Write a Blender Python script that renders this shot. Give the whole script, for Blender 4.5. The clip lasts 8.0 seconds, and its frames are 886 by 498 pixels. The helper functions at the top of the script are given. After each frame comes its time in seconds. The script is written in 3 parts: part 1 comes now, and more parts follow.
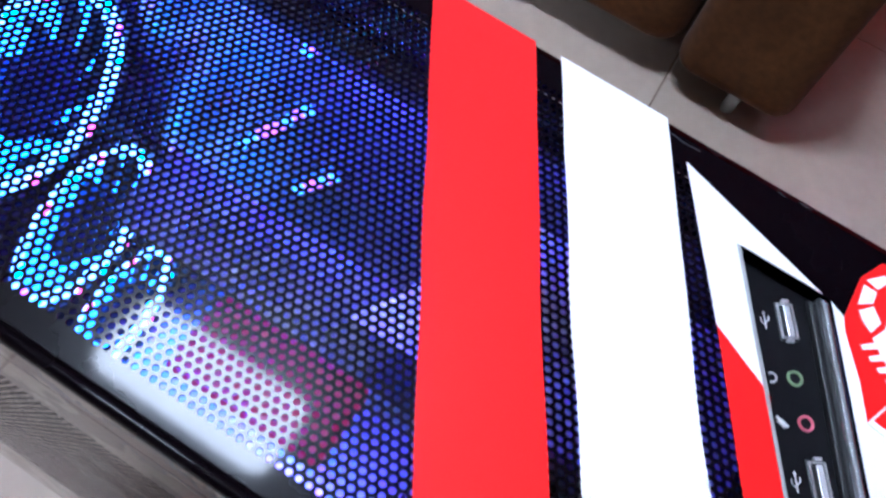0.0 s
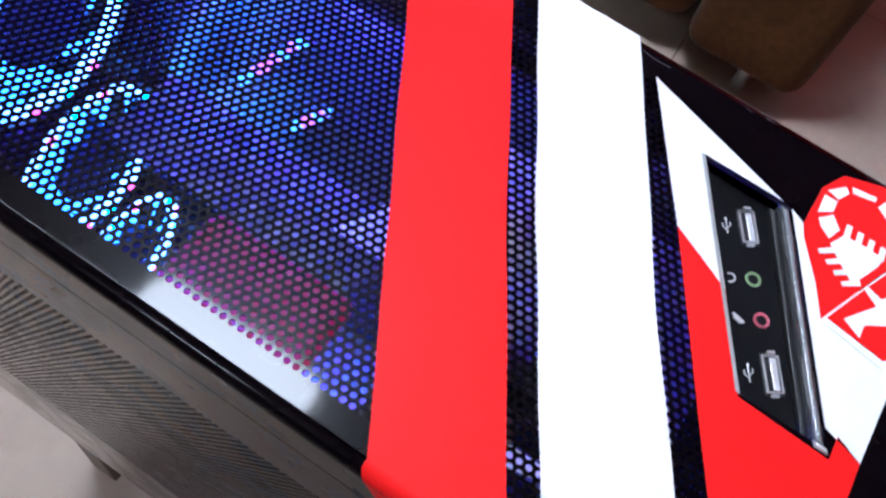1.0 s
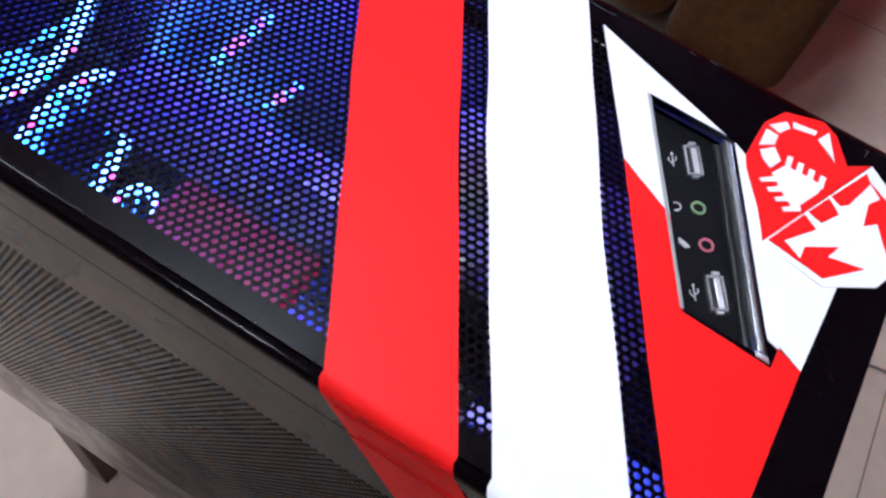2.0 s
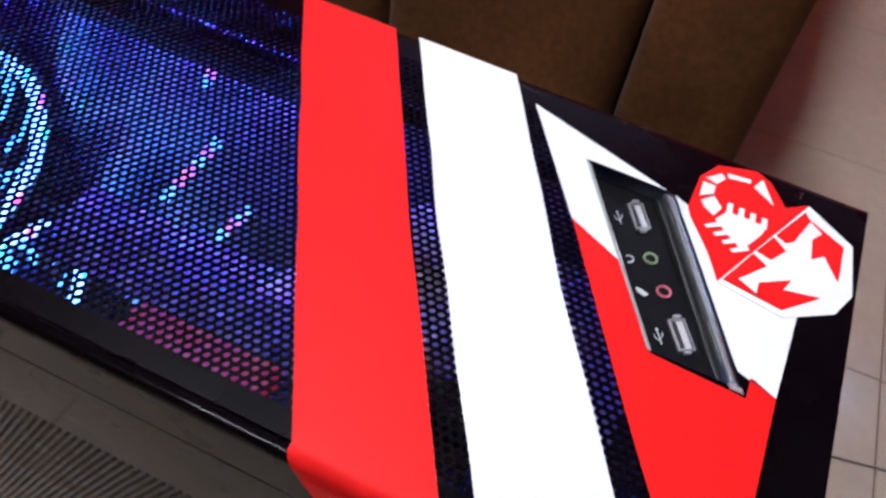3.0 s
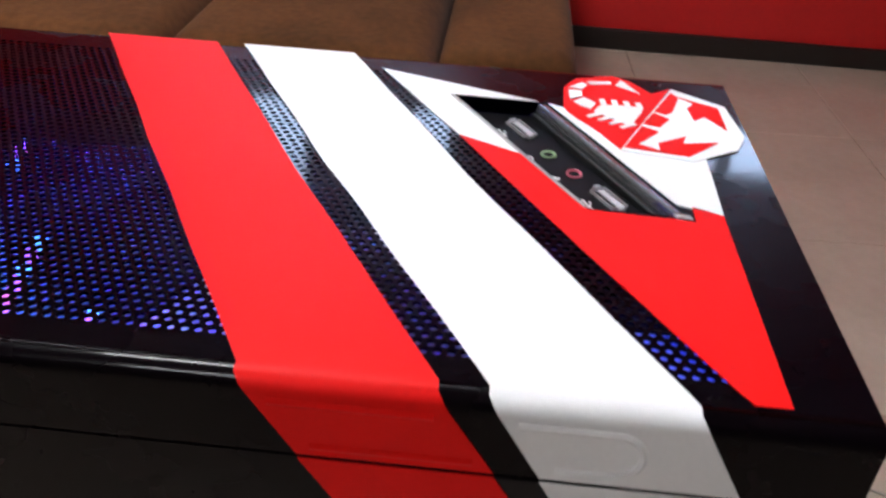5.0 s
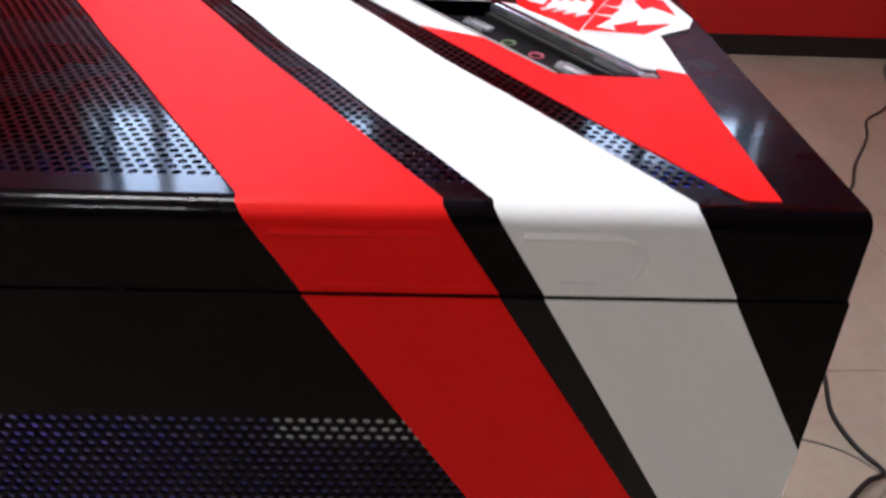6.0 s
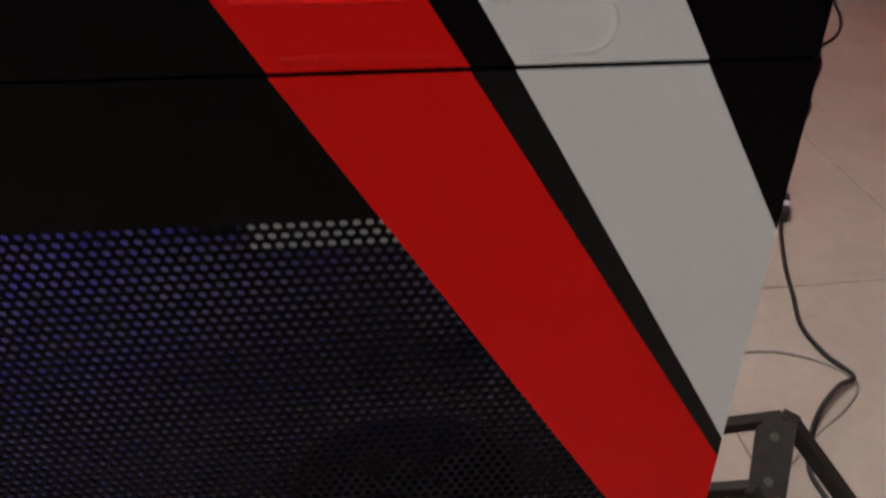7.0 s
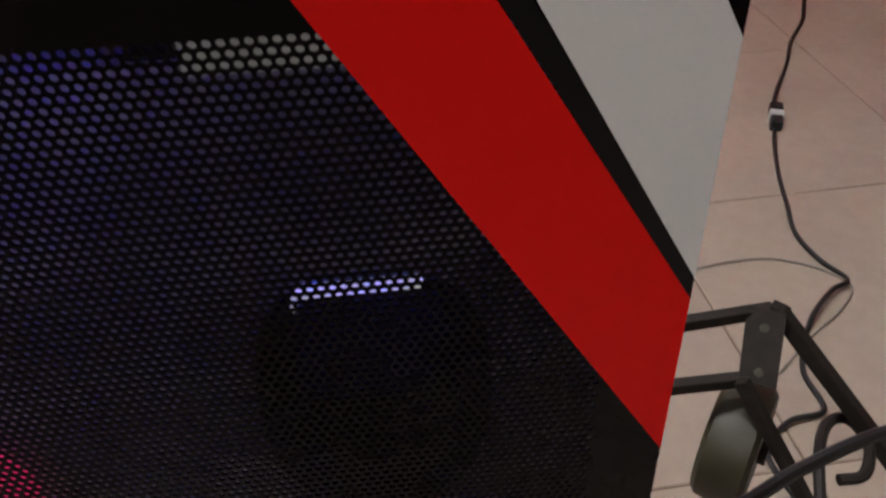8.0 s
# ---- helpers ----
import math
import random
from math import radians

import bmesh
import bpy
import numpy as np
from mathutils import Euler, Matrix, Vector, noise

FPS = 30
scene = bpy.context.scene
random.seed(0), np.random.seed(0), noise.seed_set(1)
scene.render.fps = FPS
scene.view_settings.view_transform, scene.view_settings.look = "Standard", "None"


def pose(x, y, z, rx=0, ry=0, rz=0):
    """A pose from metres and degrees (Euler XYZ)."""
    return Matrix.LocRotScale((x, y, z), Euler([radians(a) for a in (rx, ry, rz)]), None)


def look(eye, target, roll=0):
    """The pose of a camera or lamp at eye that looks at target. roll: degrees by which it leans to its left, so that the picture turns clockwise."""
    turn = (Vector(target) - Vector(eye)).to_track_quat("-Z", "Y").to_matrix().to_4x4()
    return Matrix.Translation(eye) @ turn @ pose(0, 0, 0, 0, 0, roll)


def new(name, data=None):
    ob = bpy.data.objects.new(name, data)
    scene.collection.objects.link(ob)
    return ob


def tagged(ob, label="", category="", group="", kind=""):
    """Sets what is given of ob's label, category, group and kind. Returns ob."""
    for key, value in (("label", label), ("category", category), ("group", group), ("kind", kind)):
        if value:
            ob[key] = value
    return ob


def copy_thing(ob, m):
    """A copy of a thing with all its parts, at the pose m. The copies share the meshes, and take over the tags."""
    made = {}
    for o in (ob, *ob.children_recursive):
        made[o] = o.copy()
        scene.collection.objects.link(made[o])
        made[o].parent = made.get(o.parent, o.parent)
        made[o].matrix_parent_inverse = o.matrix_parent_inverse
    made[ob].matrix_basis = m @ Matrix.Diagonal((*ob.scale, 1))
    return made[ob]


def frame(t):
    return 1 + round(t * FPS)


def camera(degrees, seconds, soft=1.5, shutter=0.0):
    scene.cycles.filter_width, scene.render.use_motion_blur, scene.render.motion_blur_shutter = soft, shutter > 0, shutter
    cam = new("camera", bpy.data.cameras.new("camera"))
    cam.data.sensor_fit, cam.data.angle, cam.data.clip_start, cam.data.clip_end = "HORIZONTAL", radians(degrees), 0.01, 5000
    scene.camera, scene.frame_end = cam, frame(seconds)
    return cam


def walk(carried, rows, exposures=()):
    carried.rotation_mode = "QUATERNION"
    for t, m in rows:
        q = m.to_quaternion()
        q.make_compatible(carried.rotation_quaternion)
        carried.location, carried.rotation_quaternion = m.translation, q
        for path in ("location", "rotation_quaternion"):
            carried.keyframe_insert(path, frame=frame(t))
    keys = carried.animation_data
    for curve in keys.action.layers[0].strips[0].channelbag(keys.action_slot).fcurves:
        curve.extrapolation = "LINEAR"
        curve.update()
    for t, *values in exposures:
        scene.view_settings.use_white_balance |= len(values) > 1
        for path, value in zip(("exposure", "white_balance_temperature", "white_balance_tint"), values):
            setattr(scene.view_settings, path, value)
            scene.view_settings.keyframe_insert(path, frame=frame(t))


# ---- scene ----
cam = camera(54.8, 8.0, soft=2.4, shutter=0.4)

PATH = [
    (0, (-0.148, -0.034, 0.927), (-0.391, 0.947, -0.799), 20.0),
    (0.5, (-0.125, -0.043, 0.927), (-0.424, 0.902, -0.811), 17.8),
    (1, (-0.118, -0.053, 0.926), (-0.387, 0.893, -0.816), 19.1),
    (2.3, (-0.084, -0.078, 0.922), (-0.388, 0.961, -0.76), 16.6),
    (2.5, (-0.082, -0.082, 0.918), (-0.399, 1.017, -0.722), 16.3),
    (3, (-0.076, -0.092, 0.907), (-0.455, 1.195, -0.576), 11.0),
    (3.5, (-0.072, -0.105, 0.888), (-0.427, 1.335, -0.453), 9.2),
    (4, (-0.072, -0.117, 0.867), (-0.365, 1.431, -0.365), 8.5),
    (4.2, (-0.074, -0.119, 0.857), (-0.334, 1.469, -0.331), 7.7),
    (5.5, (-0.092, -0.143, 0.805), (-0.083, 1.541, -0.273), 2.3),
    (6, (-0.099, -0.156, 0.787), (-0.014, 1.542, -0.267), 2.7),
    (6.5, (-0.102, -0.167, 0.766), (0.041, 1.529, -0.284), 1.5),
    (7, (-0.101, -0.176, 0.749), (0.06, 1.48, -0.361), 0.3),
    (7.5, (-0.095, -0.18, 0.733), (0.056, 1.431, -0.442), -0.6),
    (8, (-0.09, -0.184, 0.719), (0.064, 1.391, -0.505), -1.8),
]
EXPOSURES = [(0, 0.2, 5100, 10), (0.5, 0.12, 5300, 10), (1, 0.1, 5400, 10), (2.5, 0.02, 5800, 11), (4, 0.0, 6200, 10), (6, 0.08, 6400, 9), (8, -0.05, 6500, 8)]
walk(cam, [(t, look(eye, target, roll)) for t, eye, target, roll in PATH], EXPOSURES)

# ---------------------------------------------------------------- room light
H, W, L = 0.70, 0.19, 0.44          # top of the case, its width and length
ROOM = (-2.6, 2.8, -3.4, 2.22, 2.6)  # x0, x1, y0, y1, height
BASE = 0.27                          # underside of the case's feet

world = bpy.data.worlds.new("World")
scene.world = world
world.use_nodes = True
wn = world.node_tree
sky = wn.nodes.new("ShaderNodeTexSky")
sky.sky_type, sky.sun_disc = "NISHITA", False
sky.sun_elevation, sky.sun_rotation = radians(38), radians(200)
wn.links.new(sky.outputs[0], wn.nodes["Background"].inputs[0])
wn.nodes["Background"].inputs[1].default_value = 0.15
LAMP = 132.0                          # radiance of the ceiling lamp's diffuser
LED = 1600.0                           # radiance of the added fill strips inside the case

# ---------------------------------------------------------------- materials


def material(name, color, rough=0.5, metal=0.0, spec=0.5, coat=0.0, grain=0.0, grain_scale=60.0, stain=0.0, stain_scale=4.0,
             bump=0.0, bump_scale=200.0, emit=None, emit_power=0.0, rough_var=0.0, sheen=0.0, coat_ior=1.5):
    """A Principled surface with fine grain, broad stains and relief, in object space."""
    m = bpy.data.materials.new(name)
    m.use_nodes = True
    t, b = m.node_tree, m.node_tree.nodes["Principled BSDF"]
    b.inputs["Base Color"].default_value = (*color, 1)
    b.inputs["Roughness"].default_value, b.inputs["Metallic"].default_value = rough, metal
    b.inputs["Specular IOR Level"].default_value = spec
    b.inputs["Coat Weight"].default_value = coat
    b.inputs["Coat Roughness"].default_value, b.inputs["Coat IOR"].default_value = 0.06, coat_ior
    b.inputs["Sheen Weight"].default_value = sheen
    if emit:
        b.inputs["Emission Color"].default_value = (*emit, 1)
        b.inputs["Emission Strength"].default_value = emit_power
    place = t.nodes.new("ShaderNodeTexCoord")

    def tex(scale, detail=4):
        n = t.nodes.new("ShaderNodeTexNoise")
        n.inputs["Scale"].default_value, n.inputs["Detail"].default_value = scale, detail
        t.links.new(place.outputs["Object"], n.inputs["Vector"])
        return n.outputs["Fac"]
    shade = None
    for amount, scale in ((grain, grain_scale), (stain, stain_scale)):
        if amount:
            r = t.nodes.new("ShaderNodeMapRange")
            r.inputs["From Min"].default_value, r.inputs["From Max"].default_value = 0.3, 0.7
            r.inputs["To Min"].default_value, r.inputs["To Max"].default_value = 1 - amount, 1 + amount * 0.4
            t.links.new(tex(scale), r.inputs["Value"])
            if shade is None:
                shade = r.outputs[0]
            else:
                k = t.nodes.new("ShaderNodeMath")
                k.operation = "MULTIPLY"
                t.links.new(shade, k.inputs[0]), t.links.new(r.outputs[0], k.inputs[1])
                shade = k.outputs[0]
    if shade is not None:
        k = t.nodes.new("ShaderNodeVectorMath")
        k.operation = "SCALE"
        k.inputs[0].default_value = color
        t.links.new(shade, k.inputs["Scale"])
        t.links.new(k.outputs[0], b.inputs["Base Color"])
    if rough_var:
        r = t.nodes.new("ShaderNodeMapRange")
        r.inputs["From Min"].default_value, r.inputs["From Max"].default_value = 0.35, 0.7
        r.inputs["To Min"].default_value, r.inputs["To Max"].default_value = max(rough - rough_var, 0.02), rough + rough_var
        t.links.new(tex(stain_scale * 3, 6), r.inputs["Value"])
        t.links.new(r.outputs[0], b.inputs["Roughness"])
    if bump:
        n = t.nodes.new("ShaderNodeBump")
        n.inputs["Strength"].default_value, n.inputs["Distance"].default_value = bump, 0.002
        t.links.new(tex(bump_scale), n.inputs["Height"])
        t.links.new(n.outputs[0], b.inputs["Normal"])
    return m


def floor_material():
    m = material("floor_tile_glaze", (0.47, 0.38, 0.30), 0.16, stain=0.10, stain_scale=5, grain=0.05, grain_scale=45, rough_var=0.06)
    return m


GLOSS_BLACK = material("gloss_black_steel", (0.0020, 0.0009, 0.0018), 0.28, spec=0.03, coat=1.0, coat_ior=1.155, rough_var=0.05, stain=0.1, stain_scale=12, bump=0.02, bump_scale=900)
MATT_BLACK = material("matt_black_plastic", (0.012, 0.012, 0.012), 0.45, grain=0.15, grain_scale=300, bump=0.05, bump_scale=1500)
PANEL_BLACK = material("port_panel_black", (0.005, 0.005, 0.006), 0.4, spec=0.1, grain=0.1, grain_scale=200)
RED_VINYL = material("red_vinyl", (0.84, 0.007, 0.006), 0.5, spec=0.12, grain=0.03, grain_scale=900, stain=0.04, stain_scale=9, bump=0.03, bump_scale=700)
WHITE_VINYL = material("white_vinyl", (0.82, 0.82, 0.82), 0.5, spec=0.15, grain=0.02, grain_scale=700, stain=0.02, stain_scale=10, bump=0.03, bump_scale=600)
CHROME = material("worn_chrome", (0.55, 0.55, 0.56), 0.22, metal=1.0, rough_var=0.1, stain=0.2, stain_scale=40)
DARK_CHROME = material("smoked_chrome", (0.36, 0.36, 0.37), 0.22, metal=0.8, stain=0.06, stain_scale=60)
STEEL = material("galvanised_steel", (0.55, 0.55, 0.55), 0.4, metal=0.85, grain=0.1, grain_scale=150, stain=0.15, stain_scale=25)
PALE = material("pale_zinc_sheet", (0.72, 0.72, 0.70), 0.5, metal=0.2, stain=0.1, stain_scale=25, grain=0.05, grain_scale=200)
SATIN = material("satin_bright_metal", (0.72, 0.72, 0.73), 0.38, metal=0.65, grain=0.06, grain_scale=400, stain=0.12, stain_scale=60)
GREY_PLASTIC = material("grey_plastic_edge", (0.35, 0.35, 0.34), 0.4, grain=0.1, grain_scale=400)
ICON = material("printed_icon_white", (0.7, 0.7, 0.7), 0.5)
GREEN_JACK = material("green_plastic", (0.22, 0.34, 0.16), 0.45, grain=0.08, grain_scale=900)
PINK_JACK = material("pink_plastic", (0.60, 0.12, 0.17), 0.45, grain=0.08, grain_scale=900)
CONTACT = material("white_plastic_tongue", (0.6, 0.6, 0.58), 0.45)
FAN_FRAME = material("fan_black", (0.015, 0.015, 0.016), 0.35, grain=0.1, grain_scale=200)
FAN_BLADE = material("lit_blade", (0.10, 0.25, 0.45), 0.25, grain=0.1, grain_scale=100, emit=(0.05, 0.20, 1.0), emit_power=9.0)
HUB = material("fan_hub", (0.03, 0.035, 0.06), 0.5, grain=0.1, grain_scale=200)
LIGHT_RING = material("frosted_light_ring", (0.3, 0.4, 0.6), 0.5, emit=(0.13, 0.30, 1.0), emit_power=11.0)
PCB = material("board_dark", (0.06, 0.065, 0.08), 0.3, grain=0.4, grain_scale=140, bump=0.3, bump_scale=300)
TRAY = material("tray_grey", (0.30, 0.30, 0.33), 0.26, metal=0.7, stain=0.15, stain_scale=12)
# emitters of the added strips that tint the case interior
FILL_BLUE = material("fill_blue", (0.05, 0.08, 0.5), 0.4, emit=(0.02, 0.09, 1.0), emit_power=LED)
FILL_VIOLET = material("fill_violet", (0.2, 0.05, 0.5), 0.4, emit=(0.14, 0.03, 1.0), emit_power=LED)
FAN_CYAN = material("fan_led_cyan", (0.1, 0.3, 0.5), 0.4, emit=(0.04, 0.62, 1.0), emit_power=9.0)
FAN_BLUE = material("fan_led_blue", (0.05, 0.08, 0.5), 0.4, emit=(0.06, 0.16, 1.0), emit_power=14.0)
FAN_VIOLET = material("fan_led_violet", (0.2, 0.05, 0.5), 0.4, emit=(0.42, 0.08, 1.0), emit_power=9.0)
FAN_PINK = material("fan_led_pink", (0.5, 0.1, 0.3), 0.4, emit=(1.0, 0.06, 0.36), emit_power=7.0)
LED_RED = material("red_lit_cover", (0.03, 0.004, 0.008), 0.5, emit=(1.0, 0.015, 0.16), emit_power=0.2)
# glowing colours that stand in for LED reflections on the tray
GLINT_BLUE = material("painted_glint_blue", (0.1, 0.2, 0.4), 0.4, emit=(0.10, 0.40, 1.0), emit_power=4.0)
GLINT_PINK = material("painted_glint_pink", (0.4, 0.1, 0.3), 0.4, emit=(1.0, 0.20, 0.70), emit_power=2.0)
GLINT_VIOLET = material("painted_glint_violet", (0.3, 0.1, 0.4), 0.4, emit=(0.45, 0.12, 1.0), emit_power=3.5)
# white emission used for a bright reflection, not for an LED
WHITE_GLINT = material("white_painted_glint", (0.7, 0.7, 0.7), 0.4, emit=(1.0, 0.96, 0.86), emit_power=0.30)
# pale strip; its weak emission imitates reflected room light
STRIP_GLINT = material("pale_strip_with_glint", (0.7, 0.7, 0.7), 0.35, emit=(1.0, 0.97, 0.92), emit_power=0.065)
FRONT_GLOW = material("blue_lit_diffuser", (0.1, 0.12, 0.4), 0.4, emit=(0.035, 0.06, 1.0), emit_power=0.75)
LED_RING = material("red_lit_ring", (0.03, 0.004, 0.008), 0.5, emit=(1.0, 0.03, 0.20), emit_power=0.55)
DAYLIGHT = material("bright_overcast_sky", (0.5, 0.6, 0.7), 0.9, emit=(0.50, 0.70, 1.0), emit_power=20.0)
TILE = floor_material()
GROUT = material("grout_brown", (0.20, 0.14, 0.10), 0.8, grain=0.2, grain_scale=200)
RED_WALL = material("red_wall_paint", (0.62, 0.012, 0.012), 0.5, stain=0.08, stain_scale=2, grain=0.04, grain_scale=80, bump=0.06, bump_scale=120)
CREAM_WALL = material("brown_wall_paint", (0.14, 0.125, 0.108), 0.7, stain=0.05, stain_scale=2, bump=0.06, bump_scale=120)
CEILING_PAINT = material("ceiling_white", (0.78, 0.76, 0.72), 0.8, stain=0.04, stain_scale=2)
SKIRTING = material("dark_skirting", (0.018, 0.012, 0.011), 0.35, stain=0.2, stain_scale=8)
SUEDE = material("brown_suede", (0.112, 0.042, 0.013), 0.85, spec=0.1, grain=0.25, grain_scale=90, stain=0.35, stain_scale=6, bump=0.25, bump_scale=350, sheen=0.04)
RUBBER = material("cable_rubber", (0.015, 0.013, 0.012), 0.5, grain=0.1, grain_scale=300)
GREY_CORD = material("grey_cord", (0.28, 0.24, 0.20), 0.6)
DARK_TUBE = material("dark_painted_tube", (0.030, 0.023, 0.019), 0.6, spec=0.2, grain=0.2, grain_scale=120, stain=0.2, stain_scale=20)
OLIVE = material("olive_black_wheel", (0.045, 0.038, 0.020), 0.48, stain=0.3, stain_scale=30)
WOOD = material("stained_wood", (0.10, 0.055, 0.03), 0.5, grain=0.2, grain_scale=60)
WINDOW_FRAME = material("white_window_frame", (0.7, 0.7, 0.68), 0.4)
DIFFUSER = material("lamp_diffuser", (0.9, 0.9, 0.9), 0.5, emit=(0.98, 0.98, 1.0), emit_power=LAMP)

# ---------------------------------------------------------------- building helpers


def mesh_object(name, verts, faces, mat, smooth=False):
    me = bpy.data.meshes.new(name)
    me.from_pydata(verts, [], faces)
    me.materials.append(mat)
    me.validate()
    me.update()
    if smooth:
        me.polygons.foreach_set("use_smooth", [True] * len(me.polygons))
    return new(name, me)


def part(name, bm, mat, parent=None, label="", smooth=False):
    """Links a bmesh as one mesh object under a thing or a part."""
    me = bpy.data.meshes.new(name)
    bmesh.ops.recalc_face_normals(bm, faces=bm.faces)
    bm.to_mesh(me)
    bm.free()
    me.materials.append(mat)
    if smooth:
        me.polygons.foreach_set("use_smooth", [True] * len(me.polygons))
        me.set_sharp_from_angle(angle=radians(35))
    ob = new(name, me)
    ob.parent = parent
    return tagged(ob, label)


def empty(name, label, category, group="", kind=""):
    ob = new(name)
    ob.empty_display_size = 0.02
    return tagged(ob, label, category, group, kind)


def add_box(bm, x0, x1, y0, y1, z0, z1, bevel=0.0, segments=2, m=None):
    r = bmesh.ops.create_cube(bm, size=1)
    vs = r["verts"]
    bmesh.ops.transform(bm, verts=vs, matrix=Matrix.LocRotScale(((x0 + x1) / 2, (y0 + y1) / 2, (z0 + z1) / 2), None, (x1 - x0, y1 - y0, z1 - z0)))
    if bevel:
        es = list({e for v in vs for e in v.link_edges})
        out = bmesh.ops.bevel(bm, geom=es, offset=bevel, segments=segments, profile=0.5, affect="EDGES")
        vs = list({v for f in out["faces"] for v in f.verts} | {v for v in vs if v.is_valid})
    if m is not None:
        bmesh.ops.transform(bm, verts=vs, matrix=m)
    return vs


def box(*a, bevel=0.0, segments=2, m=None):
    bm = bmesh.new()
    add_box(bm, *a, bevel=bevel, segments=segments, m=m)
    return bm


def add_tube(bm, points, radius, sides=8, caps=True):
    """A round tube through the points."""
    pts = [Vector(p) for p in points]
    rings, up = [], None
    for i, p in enumerate(pts):
        way = (pts[min(i + 1, len(pts) - 1)] - pts[max(i - 1, 0)]).normalized()
        if up is None:
            up = way.orthogonal().normalized()
        up = (up - way * up.dot(way)).normalized()
        side = way.cross(up)
        rings.append([bm.verts.new(p + radius * (math.cos(a) * up + math.sin(a) * side)) for a in (2 * math.pi * k / sides for k in range(sides))])
    for a, b in zip(rings, rings[1:]):
        for k in range(sides):
            bm.faces.new((a[k], a[(k + 1) % sides], b[(k + 1) % sides], b[k]))
    if caps:
        bm.faces.new(rings[0][::-1]), bm.faces.new(rings[-1])


def tube(points, radius, sides=8):
    bm = bmesh.new()
    add_tube(bm, points, radius, sides)
    return bm


def smooth_path(points, steps=8):
    """A Catmull-Rom line through the points."""
    p = [Vector(q) for q in points]
    p = [2 * p[0] - p[1]] + p + [2 * p[-1] - p[-2]]
    out = []
    for i in range(1, len(p) - 2):
        for k in range(steps):
            t = k / steps
            a, b, c, d = p[i - 1:i + 3]
            out.append(0.5 * (2 * b + (c - a) * t + (2 * a - 5 * b + 4 * c - d) * t * t + (3 * b - a - 3 * c + d) * t ** 3))
    return out + [p[-2]]


def add_prism(bm, outline, z0, z1, m=None):
    """An upright prism over a flat outline of (x, y)."""
    low = [bm.verts.new((x, y, z0)) for x, y in outline]
    high = [bm.verts.new((x, y, z1)) for x, y in outline]
    n = len(outline)
    bm.faces.new(low[::-1]), bm.faces.new(high)
    for k in range(n):
        bm.faces.new((low[k], low[(k + 1) % n], high[(k + 1) % n], high[k]))
    if m is not None:
        bmesh.ops.transform(bm, verts=low + high, matrix=m)


def prism(outline, z0, z1, m=None):
    bm = bmesh.new()
    add_prism(bm, outline, z0, z1, m)
    return bm


def circle(cx, cy, r, n=24):
    return [(cx + r * math.cos(2 * math.pi * k / n), cy + r * math.sin(2 * math.pi * k / n)) for k in range(n)]


def add_ring(bm, r0, r1, z0, z1, n=32, m=None):
    """A flat ring about z."""
    loops = [[bm.verts.new((r * math.cos(2 * math.pi * k / n), r * math.sin(2 * math.pi * k / n), z)) for k in range(n)]
             for r, z in ((r0, z0), (r1, z0), (r1, z1), (r0, z1))]
    for a, b in zip(loops, loops[1:] + loops[:1]):
        for k in range(n):
            bm.faces.new((a[k], a[(k + 1) % n], b[(k + 1) % n], b[k]))
    if m is not None:
        bmesh.ops.transform(bm, verts=[v for l in loops for v in l], matrix=m)


def perforated(rows, pitch, step, radius, thick, put, ends):
    """A sheet of staggered round holes. rows: how many; put(u, v, d): the place at u along and v up, d deep;
    ends(v0, v1): where a strip begins and stops at its two sides, as (u at v0, u at v1) pairs."""
    verts, faces = [], []

    def vert(u, v, d=0.0):
        verts.append(put(u, v, d))
        return len(verts) - 1
    ring = [(math.cos(math.pi / 4 * k), math.sin(math.pi / 4 * k)) for k in range(8)]
    for j in range(rows):
        v0, v1 = j * step, (j + 1) * step
        (a0, a1), (b0, b1) = ends(v0, v1)
        u, stop = max(a0, a1) + (0.5 * pitch if j % 2 else 0.0), min(b0, b1)
        count = int((stop - u) / pitch)
        faces.append([vert(a0, v0), vert(u, v0), vert(u, v1), vert(a1, v1)])
        for _ in range(count):
            cu, cv = u + pitch / 2, (v0 + v1) / 2
            rim = [(u + pitch, cv), (u + pitch, v1), (cu, v1), (u, v1), (u, cv), (u, v0), (cu, v0), (u + pitch, v0)]
            o = [vert(*q) for q in rim]
            i = [vert(cu + radius * c, cv + radius * s) for c, s in ring]
            d = [vert(cu + radius * c, cv + radius * s, thick) for c, s in ring]
            for k in range(8):
                n = (k + 1) % 8
                faces.append([o[k], o[n], i[n], i[k]])
                faces.append([i[k], i[n], d[n], d[k]])
            u += pitch
        faces.append([vert(u, v0), vert(b0, v0), vert(b1, v1), vert(u, v1)])
    return verts, faces


# ---------------------------------------------------------------- the room
X0, X1, Y0, Y1, HEIGHT = ROOM


def wall(name, label, mat, boxes):
    bm = bmesh.new()
    for b in boxes:
        add_box(bm, *b)
    return tagged(part(name, bm, mat, None, label), category="wall", kind="structure")


WINDOWS = ((-1.08, -0.64, 1.62, 2.05), (-0.51, -0.19, 1.62, 2.05), (0.42, 1.02, 1.60, 1.82))
T = 0.12
pieces, edge = [], X0
for a, b, c, d in WINDOWS:
    pieces += [(edge, a, Y1, Y1 + T, 0, HEIGHT), (a, b, Y1, Y1 + T, 0, c), (a, b, Y1, Y1 + T, d, HEIGHT)]
    edge = b
wall("wall_north", "red painted wall with three high windows above the sofa", RED_WALL, pieces + [(edge, X1, Y1, Y1 + T, 0, HEIGHT)])
